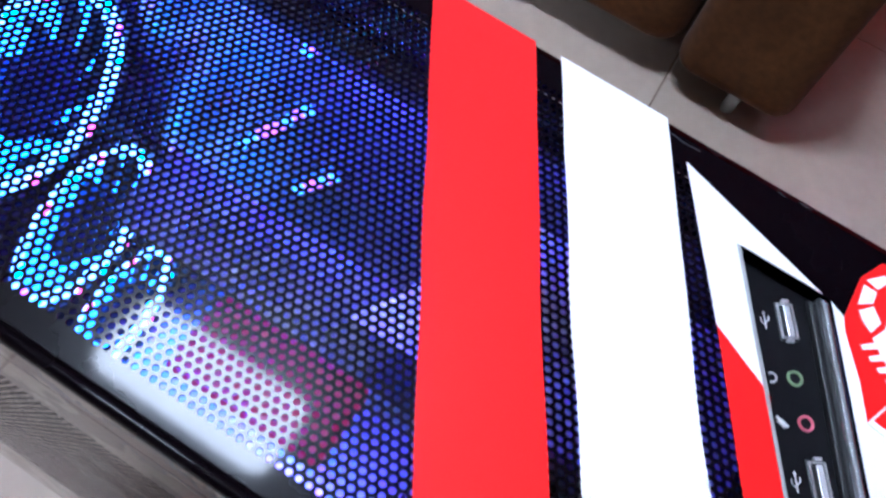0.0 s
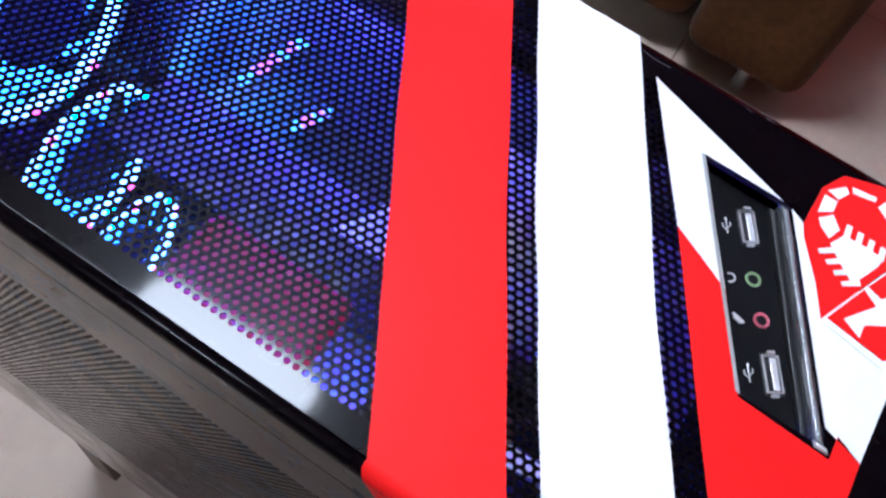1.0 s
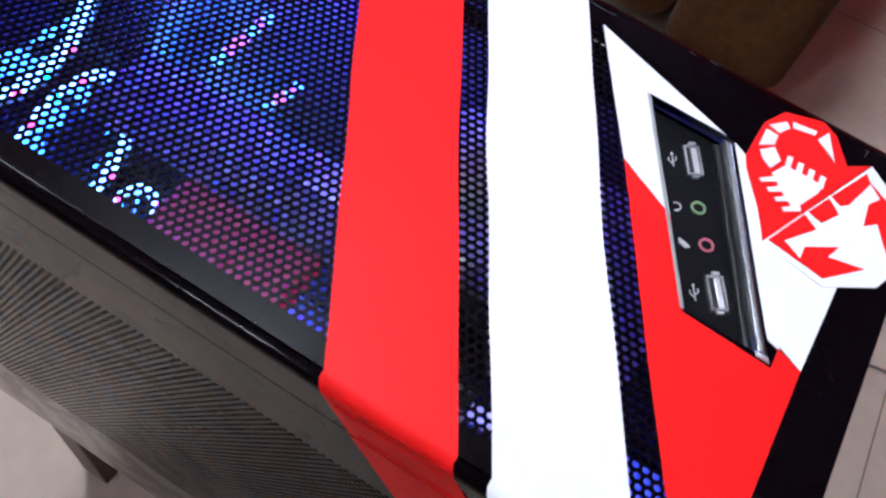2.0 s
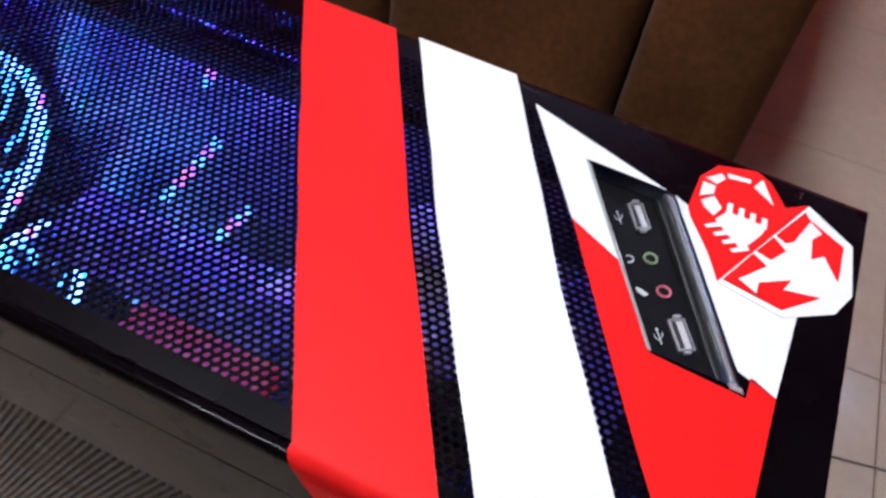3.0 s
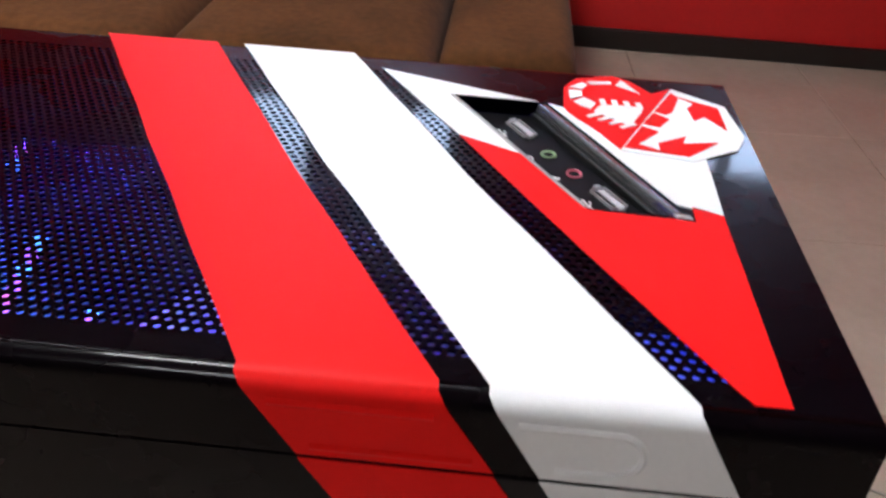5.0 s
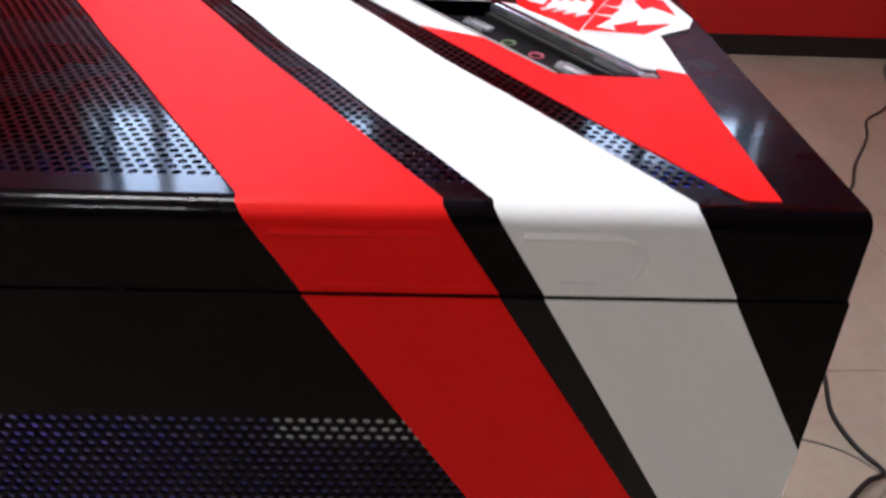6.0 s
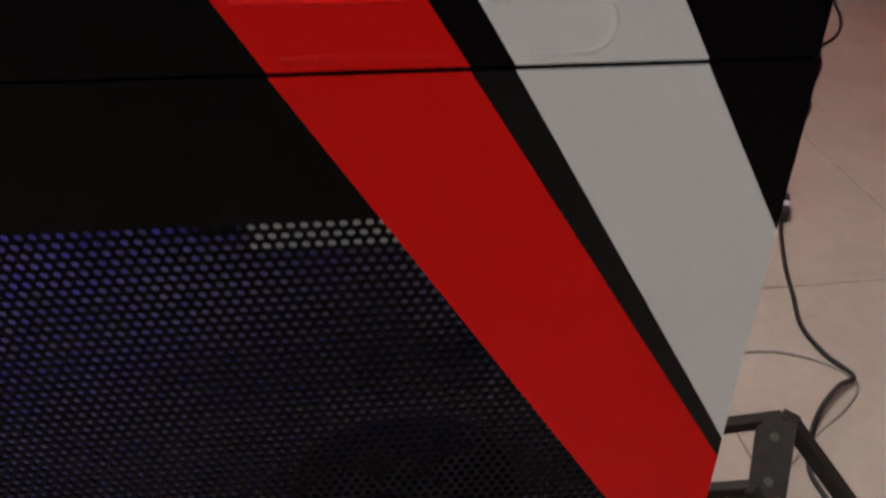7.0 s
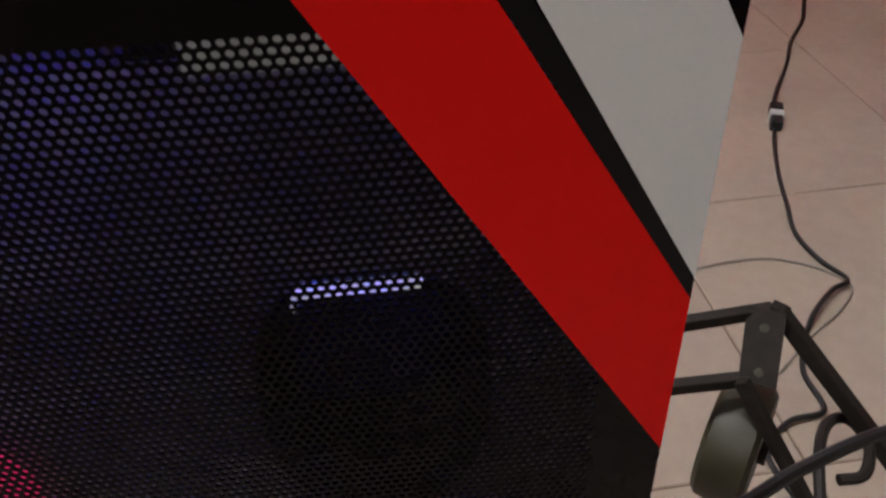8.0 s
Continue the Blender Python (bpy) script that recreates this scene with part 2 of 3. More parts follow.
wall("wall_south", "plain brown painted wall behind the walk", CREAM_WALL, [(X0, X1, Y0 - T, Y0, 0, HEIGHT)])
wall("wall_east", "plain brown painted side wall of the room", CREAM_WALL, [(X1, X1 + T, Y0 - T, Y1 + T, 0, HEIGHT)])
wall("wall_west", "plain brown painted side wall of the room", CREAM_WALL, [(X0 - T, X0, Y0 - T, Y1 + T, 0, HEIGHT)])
tagged(part("ceiling", box(X0 - T, X1 + T, Y0 - T, Y1 + T, HEIGHT, HEIGHT + 0.1), CEILING_PAINT, None, "plain white painted ceiling of the room"), category="ceiling", kind="structure")
tagged(part("baseboard", box(X0, X1, Y1 - 0.014, Y1, 0, 0.057, bevel=0.003), SKIRTING, None, "low dark brown skirting along the red wall"), category="baseboard", kind="structure")
for i, (a, b, c, d) in enumerate(WINDOWS):
    win = empty("window_%d" % (i + 1), "white framed window with glass panes in the red wall", "window", kind="structure")
    bm = bmesh.new()
    bars = [(a, a + 0.03, c, d), (b - 0.03, b, c, d), (a + 0.03, b - 0.03, c, c + 0.03), (a + 0.03, b - 0.03, d - 0.03, d)]
    panes = max(2, round((b - a) / 0.2))
    for k in range(1, panes):
        x = a + (b - a) * k / panes
        bars.append((x - 0.018, x + 0.018, c + 0.03, d - 0.03))
    for q in bars:
        add_box(bm, q[0], q[1], Y1 + 0.03, Y1 + 0.08, q[2], q[3])
    part("window_frame", bm, WINDOW_FRAME, win)
    tagged(part("backdrop", box(a - 0.06, b + 0.06, Y1 + 0.45, Y1 + 0.46, c - 0.5, d + 0.5), DAYLIGHT, None, "bright overcast sky outside the window"), category="sky", kind="structure")

# floor: a grout bed with glazed tiles laid on it
PITCH, TX, TY = 0.465, 0.312, 0.79
TILT = radians(2)                     # the tiles run slightly askew to the case
floor = tagged(part("floor", box(X0 - T, X1 + T, Y0 - T, Y1 + T, -0.08, -0.0015), GROUT, None, "glossy beige ceramic tile floor with brown grout"), category="floor", kind="structure")
tile_bm = bmesh.new()
add_box(tile_bm, -PITCH / 2 + 0.0012, PITCH / 2 - 0.0012, -PITCH / 2 + 0.0012, PITCH / 2 - 0.0012, -0.009, 0.0, bevel=0.0012, segments=1)
tile_mesh = bpy.data.meshes.new("tile")
tile_bm.to_mesh(tile_mesh)
tile_bm.free()
tile_mesh.materials.append(TILE)

# oblong ceiling lamp over the case, and a second one behind the walk
def rounded(w, d, r, n=6):
    return [(sx * (w - r) + r * math.cos(q), sy * (d - r) + r * math.sin(q)) for sx, sy, q0 in ((1, 1, 0), (-1, 1, 90), (-1, -1, 180), (1, -1, 270))
            for q in (radians(q0 + 90 * k / n) for k in range(n + 1))]


lamp = empty("ceiling_lamp", "oblong white ceiling lamp with a glowing diffuser", "lamp", "ceiling lamps")
lamp.location = (-0.73, 0.46, HEIGHT)
bm = bmesh.new()
inner, outer = rounded(0.262, 0.112, 0.05), rounded(0.285, 0.135, 0.06)
loops = [[bm.verts.new((x, y, z)) for x, y in o] for o, z in ((inner, -0.05), (outer, -0.05), (outer, 0.0), (inner, 0.0))]
for p, q in zip(loops, loops[1:] + loops[:1]):
    for k in range(len(p)):
        bm.faces.new((p[k], p[(k + 1) % len(p)], q[(k + 1) % len(p)], q[k]))
part("rim", bm, WINDOW_FRAME, lamp)
part("diffuser", prism(rounded(0.26, 0.11, 0.05), -0.045, -0.004), DIFFUSER, lamp, "glowing white diffuser")
copy_thing(lamp, Matrix.Translation((-1.05, -2.0, HEIGHT)) @ Matrix.Scale(0.81, 4))

# ---------------------------------------------------------------- sofa
sofa = empty("sofa", "brown suede sofa with seat cushions and a low arm", "sofa")


def cushion(name, x0, x1, y0, y1, z0, z1, bevel, puff=0.0):
    bm = bmesh.new()
    add_box(bm, x0, x1, y0, y1, z0, z1, bevel=bevel, segments=4)
    bmesh.ops.subdivide_edges(bm, edges=[e for e in bm.edges if e.calc_length() > 0.12], cuts=4, use_grid_fill=True)
    cx, cy = (x0 + x1) / 2, (y0 + y1) / 2
    for v in bm.verts:
        fx, fy = (v.co.x - cx) / (x1 - x0) * 2, (v.co.y - cy) / (y1 - y0) * 2
        if v.co.z > (z0 + z1) / 2:
            v.co.z += puff * max(0, 1 - fx * fx) * max(0, 1 - fy * fy)
        v.co += Vector((0, 0, 0.004 * noise.noise(v.co * 9)))
    return part(name, bm, SUEDE, sofa, smooth=True)


cushion("arm", -0.165, 0.018, 0.918, 2.02, 0.045, 0.436, 0.030, 0.012)
cushion("base", -2.0, -1.724, 0.93, 1.80, 0.05, 0.43, 0.04)
cushion("seat_cushion", -0.541, -0.169, 0.922, 1.80, 0.05, 0.418, 0.045, 0.016)
cushion("seat_cushion", -1.12, -0.545, 0.922, 1.80, 0.05, 0.418, 0.045, 0.016)
cushion("seat_cushion", -1.72, -1.124, 0.922, 1.80, 0.05, 0.418, 0.045, 0.016)
cushion("backrest", -2.0, -0.167, 1.81, 2.09, 0.05, 0.84, 0.05)
for x, y in ((-0.058, 0.955), (-1.9, 0.97), (-0.07, 1.95), (-1.9, 1.95)):
    part("foot", prism(circle(x, y, 0.011, 16), 0.0, 0.046), DARK_CHROME, sofa, "small metal foot")

# ---------------------------------------------------------------- low bench that carries the case
bench = empty("low_bench", "low dark stained wooden bench under the computer case", "bench")
part("top_board", box(-0.425, -0.02, 0.012, 0.178, BASE - 0.025, BASE, bevel=0.003), WOOD, bench)
for x in (-0.40, -0.045):
    for y in (0.03, 0.16):
        part("leg", box(x - 0.015, x + 0.015, y - 0.015, y + 0.015, 0.0, BASE - 0.0251, bevel=0.002), WOOD, bench)

# ---------------------------------------------------------------- computer case
case = empty("computer_case", "gloss black perforated computer tower with red and white stripes", "computer case")
CR = 0.0042                          # radius of the folded top edges
SEAM = H - 0.0215                    # lower edge of the top cover
MY0, MY1 = 0.0125, 0.0125 + 59 * 0.00274
HP, HS, HR = 0.00316, 0.00274, 0.00112
TRI = lambda y: -0.0265 - 0.60 * (y - 0.008)   # left edge of the triangular decal
SOLID = lambda y: TRI(y) + 0.010
IO = {"y0": 0.083, "y1": 0.156, "l0": -0.056, "l1": -0.100, "w": 0.029}


def io_left(y):
    return IO["l0"] + (y - IO["y0"]) / (IO["y1"] - IO["y0"]) * (IO["l1"] - IO["l0"])


def io_right(y):
    return io_left(y) + IO["w"] + (y - IO["y0"]) / (IO["y1"] - IO["y0"]) * 0.004


def edge_profile():
    """The top cover across its width: flat, folded edge, skirt; points (y, z)."""
    near = [(CR - CR * math.sin(a), H - CR + CR * math.cos(a)) for a in (math.pi / 2 * k / 6 for k in range(7))]
    return near


# solid parts of the top cover
verts, faces = [], []


def quad(*ps):
    faces.append(list(range(len(verts), len(verts) + len(ps))))
    verts.extend(ps)


near = [(MY0, H), (CR + 0.0006, H)] + edge_profile() + [(0.0, H - CR - 0.0006), (0.0, SEAM)]
for (ya, za), (yb, zb) in zip(near, near[1:]):
    quad((-L, ya, za), (-L, yb, zb), (0, yb, zb), (0, ya, za))
    fa, fb = (W - ya if ya != MY0 else MY1), W - yb
    quad((-L, fa, za), (0, fa, za), (0, fb, zb), (-L, fb, zb))
quad((-L, MY0, H), (-L + 0.02, MY0, H), (-L + 0.02, MY1, H), (-L, MY1, H))
cuts = [MY0, IO["y0"], IO["y1"], MY1]
for a, b in zip(cuts, cuts[1:]):
    if a == IO["y0"]:
        quad((SOLID(a), a, H), (io_left(a), a, H), (io_left(b), b, H), (SOLID(b), b, H))
        quad((io_right(a), a, H), (0, a, H), (0, b, H), (io_right(b), b, H))
    else:
        quad((SOLID(a), a, H), (0, a, H), (0, b, H), (SOLID(b), b, H))
# inner lip under the skirts and the folded front edge
quad((0, CR, H), (0, W - CR, H), (0, W - CR, H - 0.02), (0, CR, H - 0.02))
quad((-L, CR, H), (-L, W - CR, H), (-L, W - CR, H - 0.02), (-L, CR, H - 0.02))
quad((-L, 0.0, SEAM), (0, 0.0, SEAM), (0, 0.0016, SEAM), (-L, 0.0016, SEAM))
quad((-L, 0.0016, SEAM), (0, 0.0016, SEAM), (0, 0.0016, SEAM - 0.006), (-L, 0.0016, SEAM - 0.006))
cover = mesh_object("top_cover", verts, faces, GLOSS_BLACK)
cover.parent = case
tagged(cover, "gloss black folded steel top cover")
bm = bmesh.new()
bm.from_mesh(cover.data)
bmesh.ops.remove_doubles(bm, verts=bm.verts, dist=1e-5)
for vert in bm.verts:
    if vert.co.x > -1e-5:
        vert.co.x = 0.0013           # the front edge stands slightly proud of the front panel
bm.normal_update()
for face in bm.faces:
    if face.normal.dot(face.calc_center_median() - Vector((-L / 2, W / 2, H - 0.1))) < 0:
        face.normal_flip()
bm.to_mesh(cover.data)
bm.free()
cover.data.polygons.foreach_set("use_smooth", [True] * len(cover.data.polygons))
cover.data.set_sharp_from_angle(angle=radians(40))

v, f = perforated(59, HP, HS, HR, 0.0009, lambda a, b, d: (a, MY0 + b, H - d),
                  lambda v0, v1: ((-L + 0.02, -L + 0.02), (SOLID(MY0 + v0), SOLID(MY0 + v1))))
top_mesh = mesh_object("top_grille", v, f, GLOSS_BLACK)
top_mesh.parent = case
tagged(top_mesh, "perforated black steel grille")

# near side panel with its own grille
PZ1, PZ0 = SEAM - 0.0008, BASE + 0.012
GX0, GX1, GZ1 = -0.405, -0.022, 0.641
GROWS = 92
GZ0 = GZ1 - GROWS * HS
bm = bmesh.new()
rings = [[bm.verts.new((x, y, z)) for x, z in corners] for y in (0.0, 0.0012)
         for corners in (((-L, PZ0), (0.002, PZ0), (0.002, PZ1), (-L, PZ1)), ((GX0, GZ0), (GX1, GZ0), (GX1, GZ1), (GX0, GZ1)))]
for a, b in ((0, 1), (2, 3), (0, 2), (1, 3)):
    for k in range(4):
        bm.faces.new((rings[a][k], rings[a][(k + 1) % 4], rings[b][(k + 1) % 4], rings[b][k]))
part("side_panel", bm, GLOSS_BLACK, case, "gloss black steel side panel")
v, f = perforated(GROWS, HP, HS, HR, 0.0009, lambda a, b, d: (a, d, GZ0 + b), lambda v0, v1: ((GX0, GX0), (GX1, GX1)))
side_mesh = mesh_object("side_grille", v, f, GLOSS_BLACK)
side_mesh.parent = case
tagged(side_mesh, "perforated black steel grille")
part("side_panel", box(-L, 0.0, W - 0.0012, W, PZ0, PZ1), GLOSS_BLACK, case)
part("front_panel", box(-0.003, 0.0, 0.0014, W - 0.0014, PZ0, H - 0.0205), GLOSS_BLACK, case)
part("back_panel", box(-L, -L + 0.0015, 0.0014, W - 0.0014, PZ0, H - 0.0205), STEEL, case)
part("bottom_panel", box(-L + 0.002, -0.004, 0.0014, W - 0.0014, PZ0, PZ0 + 0.0015), STEEL, case)
for x in (-0.39, -0.05):
    for y in (0.035, 0.155):
        part("foot", prism(circle(x, y, 0.012, 16), BASE, PZ0), MATT_BLACK, case, "round black rubber foot")

part("catch", box(0.0014, 0.0052, 0.006, 0.016, SEAM - 0.010, SEAM + 0.0005, bevel=0.0014, segments=3), GLOSS_BLACK, case, "small rounded black catch")

# thin grey dust filter behind the side grille, cut out round the cooler
FILTER = material("grey_dust_filter", (0.38, 0.34, 0.37), 0.9, spec=0.05, grain=0.3, grain_scale=500, stain=0.25, stain_scale=14)
ft, fb = FILTER.node_tree, FILTER.node_tree.nodes["Principled BSDF"]
glow, blend = ft.nodes.new("ShaderNodeBsdfTranslucent"), ft.nodes.new("ShaderNodeMixShader")
glow.inputs["Color"].default_value, blend.inputs["Fac"].default_value = (0.3, 0.3, 0.32, 1), 0.045
ft.links.new(fb.outputs[0], blend.inputs[1]), ft.links.new(glow.outputs[0], blend.inputs[2])
ft.links.new(blend.outputs[0], ft.nodes["Material Output"].inputs["Surface"])
bm = bmesh.new()
FX0, FX1, FZ0, FZ1, FY = -0.400, -0.012, 0.30, 0.6315, 0.012
CX, CZ = -0.0945, 0.5030
n = 48
hole = []
for k in range(n):
    a = 2 * math.pi * (k + 0.5) / n
    c, d = math.cos(a), math.sin(a)
    e = 2.7 if d > 0 else 2.1
    r = (abs(c) ** e + abs(d) ** e) ** (-1 / e)
    hole.append((CX + 0.0385 * r * c, CZ + 0.0585 * r * d))
outer = []
for x, z in hole:
    a = math.atan2(z - CZ, x - CX)
    c, d = math.cos(a), math.sin(a)
    reach = min((FX1 - CX) / c if c > 0 else (FX0 - CX) / c if c < 0 else 9, (FZ1 - CZ) / d if d > 0 else (FZ0 - CZ) / d if d < 0 else 9)
    outer.append((CX + reach * c, CZ + reach * d))
vi, vo = [bm.verts.new((x, FY, z)) for x, z in hole], [bm.verts.new((x, FY, z)) for x, z in outer]
for k in range(n):
    bm.faces.new((vi[k], vi[(k + 1) % n], vo[(k + 1) % n], vo[k]))
for xa, xb in ((FX0, -0.1455), (-0.0935, FX1)):
    bm.faces.new([bm.verts.new(q) for q in ((xa, FY, FZ1 + 0.0001), (xb, FY, FZ1 + 0.0001), (xb, FY, GZ1 + 0.004), (xa, FY, GZ1 + 0.004))])
part("dust_filter", bm, FILTER, case, "thin grey dust filter")

# stripes of vinyl film, over the top, round the edge and down the skirt, then on down the side panel
UP = 0.00035


def stripe(mat, name, label, left_far, left_near, right_far, right_near, left_seam, right_seam, left_end, right_end, wobble, bows):
    prof = [(W - 0.0008 - k * (W - CR - 0.0008) / 24, H + UP) for k in range(25)]
    prof += [(CR - (CR + UP) * math.sin(a), H - CR + (CR + UP) * math.cos(a)) for a in (math.pi / 2 * k / 6 for k in range(1, 7))]
    prof += [(-UP, SEAM + 0.0002)]
    bm = bmesh.new()
    pairs = []
    for i, (y, z) in enumerate(prof):
        if z > H - 0.0005 and y > 0:
            t = min(1.0, 1 - (y - CR) / (W - CR))
            xl, xr = left_far + (left_near - left_far) * t, right_far + (right_near - right_far) * t
            bow = math.sin(math.pi * t) ** 2
            xl += bows[0] * bow + wobble * math.sin(21 * t + 1) * math.sin(math.pi * t)
            xr += bows[1] * bow + wobble * math.sin(17 * t + 2) * math.sin(math.pi * t)
        else:
            t = (H - z) / (H - SEAM)
            xl, xr = left_near + (left_seam - left_near) * t, right_near + (right_seam - right_near) * t
        pairs.append((bm.verts.new((xl, y, z)), bm.verts.new((xr, y, z))))
    for (a, b), (c, d) in zip(pairs, pairs[1:]):
        bm.faces.new((a, b, d, c))
    part(name, bm, mat, case, label, smooth=True)
    bm = bmesh.new()
    out = [(left_seam, PZ1 - 0.0002), (right_seam, PZ1 - 0.0002), (0.0018, right_end), (0.0018, left_end)]
    add_prism(bm, [(x, -z) for x, z in out], 0.0, UP, Matrix.Rotation(radians(90), 4, "X"))
    for q in bm.verts:
        q.co = Vector((q.co.x, -abs(q.co.y), abs(q.co.z)))
    part(name, bm, mat, case, label)


stripe(RED_VINYL, "red_stripe", "matt red vinyl stripe", -0.2420, -0.1352, -0.1977, -0.0915, -0.122, -0.078, 0.480, 0.549, 0.0003, (-0.0002, -0.0013))
stripe(WHITE_VINYL, "white_stripe", "matt white vinyl stripe", -0.1870, -0.0808, -0.1428, -0.0365, -0.068, -0.0243, 0.557, 0.632, 0.0004, (-0.0012, -0.0018))


BLACK_VINYL = material("black_vinyl", (0.004, 0.003, 0.005), 0.3, spec=0.2, grain=0.1, grain_scale=700, stain=0.1, stain_scale=10)
bm = bmesh.new()
edge_l, edge_r = ((-0.0775, PZ1 - 0.0004), (0.0016, 0.5495)), ((-0.0685, PZ1 - 0.0004), (0.0016, 0.5565))
rows = [[bm.verts.new((x, y, z)) for y in (-0.0002, 0.0)] for x, z in (edge_l[0], edge_r[0], edge_r[1], edge_l[1])]
for k in range(4):
    a, b = rows[k], rows[(k + 1) % 4]
    bm.faces.new((a[0], b[0], b[1], a[1]))
bm.faces.new([r[0] for r in rows])
part("black_stripe", bm, BLACK_VINYL, case, "black vinyl between the red and white stripes")


def decal(name, outline, mat, level, label="", parent=None):
    return part(name, prism(outline, H + level * 0.0003, H + (level + 1) * 0.0003), mat, parent or case, label)


# triangular decal round the port panel, white above and red below, cut out round the recess
rl, rr = (TRI(0.124), 0.124), (-0.0170, 0.0850)

tip = (-0.129, 0.1760)
decal("white_triangle", [tip, rl, (-0.0735, 0.1125), (io_left(0.156) - 0.0005, 0.1565), (io_right(0.156) - 0.003, 0.1565)], WHITE_VINYL, 0, "white vinyl triangle")
decal("white_triangle", [(io_right(0.156) + 0.0008, 0.1555), (io_right(0.0895) + 0.0008, 0.0892), rr, (-0.0160, 0.121), (-0.028, 0.136)], WHITE_VINYL, 0, "white vinyl triangle")
decal("red_triangle", [rl, (TRI(0.060) - 0.0006, 0.060), (TRI(0.010), 0.010), (-0.0250, 0.0062), (-0.0170, 0.0062), rr, (io_right(0.0825) + 0.0012, 0.0890),
                       (io_right(0.0825) + 0.0012, 0.0805), (io_right(0.0825) - 0.004, 0.0808), (io_left(0.0825) - 0.0005, 0.0820), (-0.0735, 0.1125)], RED_VINYL, 0, "red vinyl triangle")

# recessed port panel
DEEP = 0.0055
port = part("port_panel", prism([(io_left(IO["y0"]), IO["y0"]), (io_right(IO["y0"]), IO["y0"]), (io_right(IO["y1"]), IO["y1"]), (io_left(IO["y1"]), IO["y1"])],
                                H - DEEP - 0.004, H - DEEP), PANEL_BLACK, case, "recessed black plastic port panel")
way = Vector((io_left(IO["y1"]) - io_left(IO["y0"]), IO["y1"] - IO["y0"], 0)).normalized()
across = Vector((way.y, -way.x, 0))


def along(a, b, dz=0.0):
    """A place on the port panel: a along its left edge from the near end, b across, dz above."""
    p = Vector((io_left(IO["y0"]), IO["y0"], H - DEEP)) + way * a + across * b
    return Vector((p.x, p.y, p.z + dz))


def slanted(x0, x1, y0, y1, z0, z1, slant, bevel=0.0):
    """A rail along the slanting sides of the recess."""
    bm = bmesh.new()
    pts = [(slant(y0) + x0, y0), (slant(y0) + x1, y0), (slant(y1) + x1, y1), (slant(y1) + x0, y1)]
    add_prism(bm, pts, z0, z1)
    if bevel:
        bmesh.ops.bevel(bm, geom=[e for e in bm.edges if abs(e.verts[0].co.z - e.verts[1].co.z) < 1e-6 and e.verts[0].co.z > z1 - 1e-6], offset=bevel, segments=3, profile=0.5, affect="EDGES")
    return bm


part("panel_wall", slanted(-0.0014, -0.0001, IO["y0"], IO["y1"], H - DEEP - 0.003, H + 0.0006, io_left), GREY_PLASTIC, case, "grey plastic recess edge")
part("chrome_bar", slanted(-0.0038, -0.0002, IO["y0"] + 0.0005, IO["y1"] - 0.001, H - DEEP - 0.002, H + 0.0002, io_right, 0.0012), DARK_CHROME, case, "worn smoked chrome bar")
part("bar_groove", slanted(-0.0062, -0.0044, IO["y0"] + 0.002, IO["y1"] - 0.002, H - DEEP - 0.002, H - DEEP + 0.0022, io_right, 0.0005), MATT_BLACK, case, "black rubber groove")
part("bar_end", slanted(-0.0045, -0.0001, IO["y0"] - 0.0014, IO["y0"] + 0.0003, H - DEEP, H + 0.0010, io_right, 0.0008), SATIN, case, "scratched chrome end")

turn = Matrix(((across.x, way.x, 0), (across.y, way.y, 0), (0, 0, 1))).to_4x4()


def local(a, b, dz=0.0):
    return Matrix.Translation(along(a, b, dz)) @ turn


def usb_port(a, b):
    sock = part("usb_port", box(-0.0032, 0.0032, -0.0070, 0.0070, -0.001, 0.0003, bevel=0.0003, m=local(a, b)), MATT_BLACK, case)
    bm = bmesh.new()
    for q in ((-0.0027, -0.0024, -0.0061, 0.0061), (0.0024, 0.0027, -0.0061, 0.0061), (-0.0024, 0.0024, -0.0061, -0.0058), (-0.0024, 0.0024, 0.0058, 0.0061)):
        add_box(bm, q[0], q[1], q[2], q[3], 0.0, 0.0012, m=local(a, b))
    part("shell", bm, SATIN, sock, "bright metal shell")
    part("tongue", box(-0.0004, 0.0018, -0.0054, 0.0054, 0.0004, 0.0009, bevel=0.0002, m=local(a, b)), SATIN, sock, "bright contact tongue")
    for s in (-1, 1):
        part("spring", box(-0.0012 + 0.0004 * s, 0.0012 + 0.0004 * s, s * 0.0071 - 0.0005, s * 0.0071 + 0.0004, 0.0003, 0.0014, m=local(a, b)), SATIN, sock)
    return sock


def audio_jack(a, b, mat, label):
    n, bm = 28, bmesh.new()
    loops = [[bm.verts.new(local(a, b) @ Vector((r * math.cos(2 * math.pi * k / n), r * math.sin(2 * math.pi * k / n), z))) for k in range(n)]
             for r, z in ((0.0027, 0.0), (0.0026, 0.0005), (0.0024, 0.0006), (0.0019, 0.0004), (0.0015, -0.0012), (0.0014, -0.0030))]
    for p, q in zip(loops, loops[1:]):
        for k in range(n):
            bm.faces.new((p[k], p[(k + 1) % n], q[(k + 1) % n], q[k]))
    jack = part("audio_jack", bm, mat, case, label, smooth=True)
    part("hole", prism(circle(0, 0, 0.0018, 16), -0.0034, -0.0028, local(a, b)), MATT_BLACK, jack)


def line_icon(a, b, strokes, radius=0.00022):
    bm = bmesh.new()
    for s in strokes:
        add_tube(bm, [local(a, b) @ Vector((x, y, 0.00005)) for x, y in s], radius, 5)
    part("icon", bm, ICON, port, "small printed white icon")


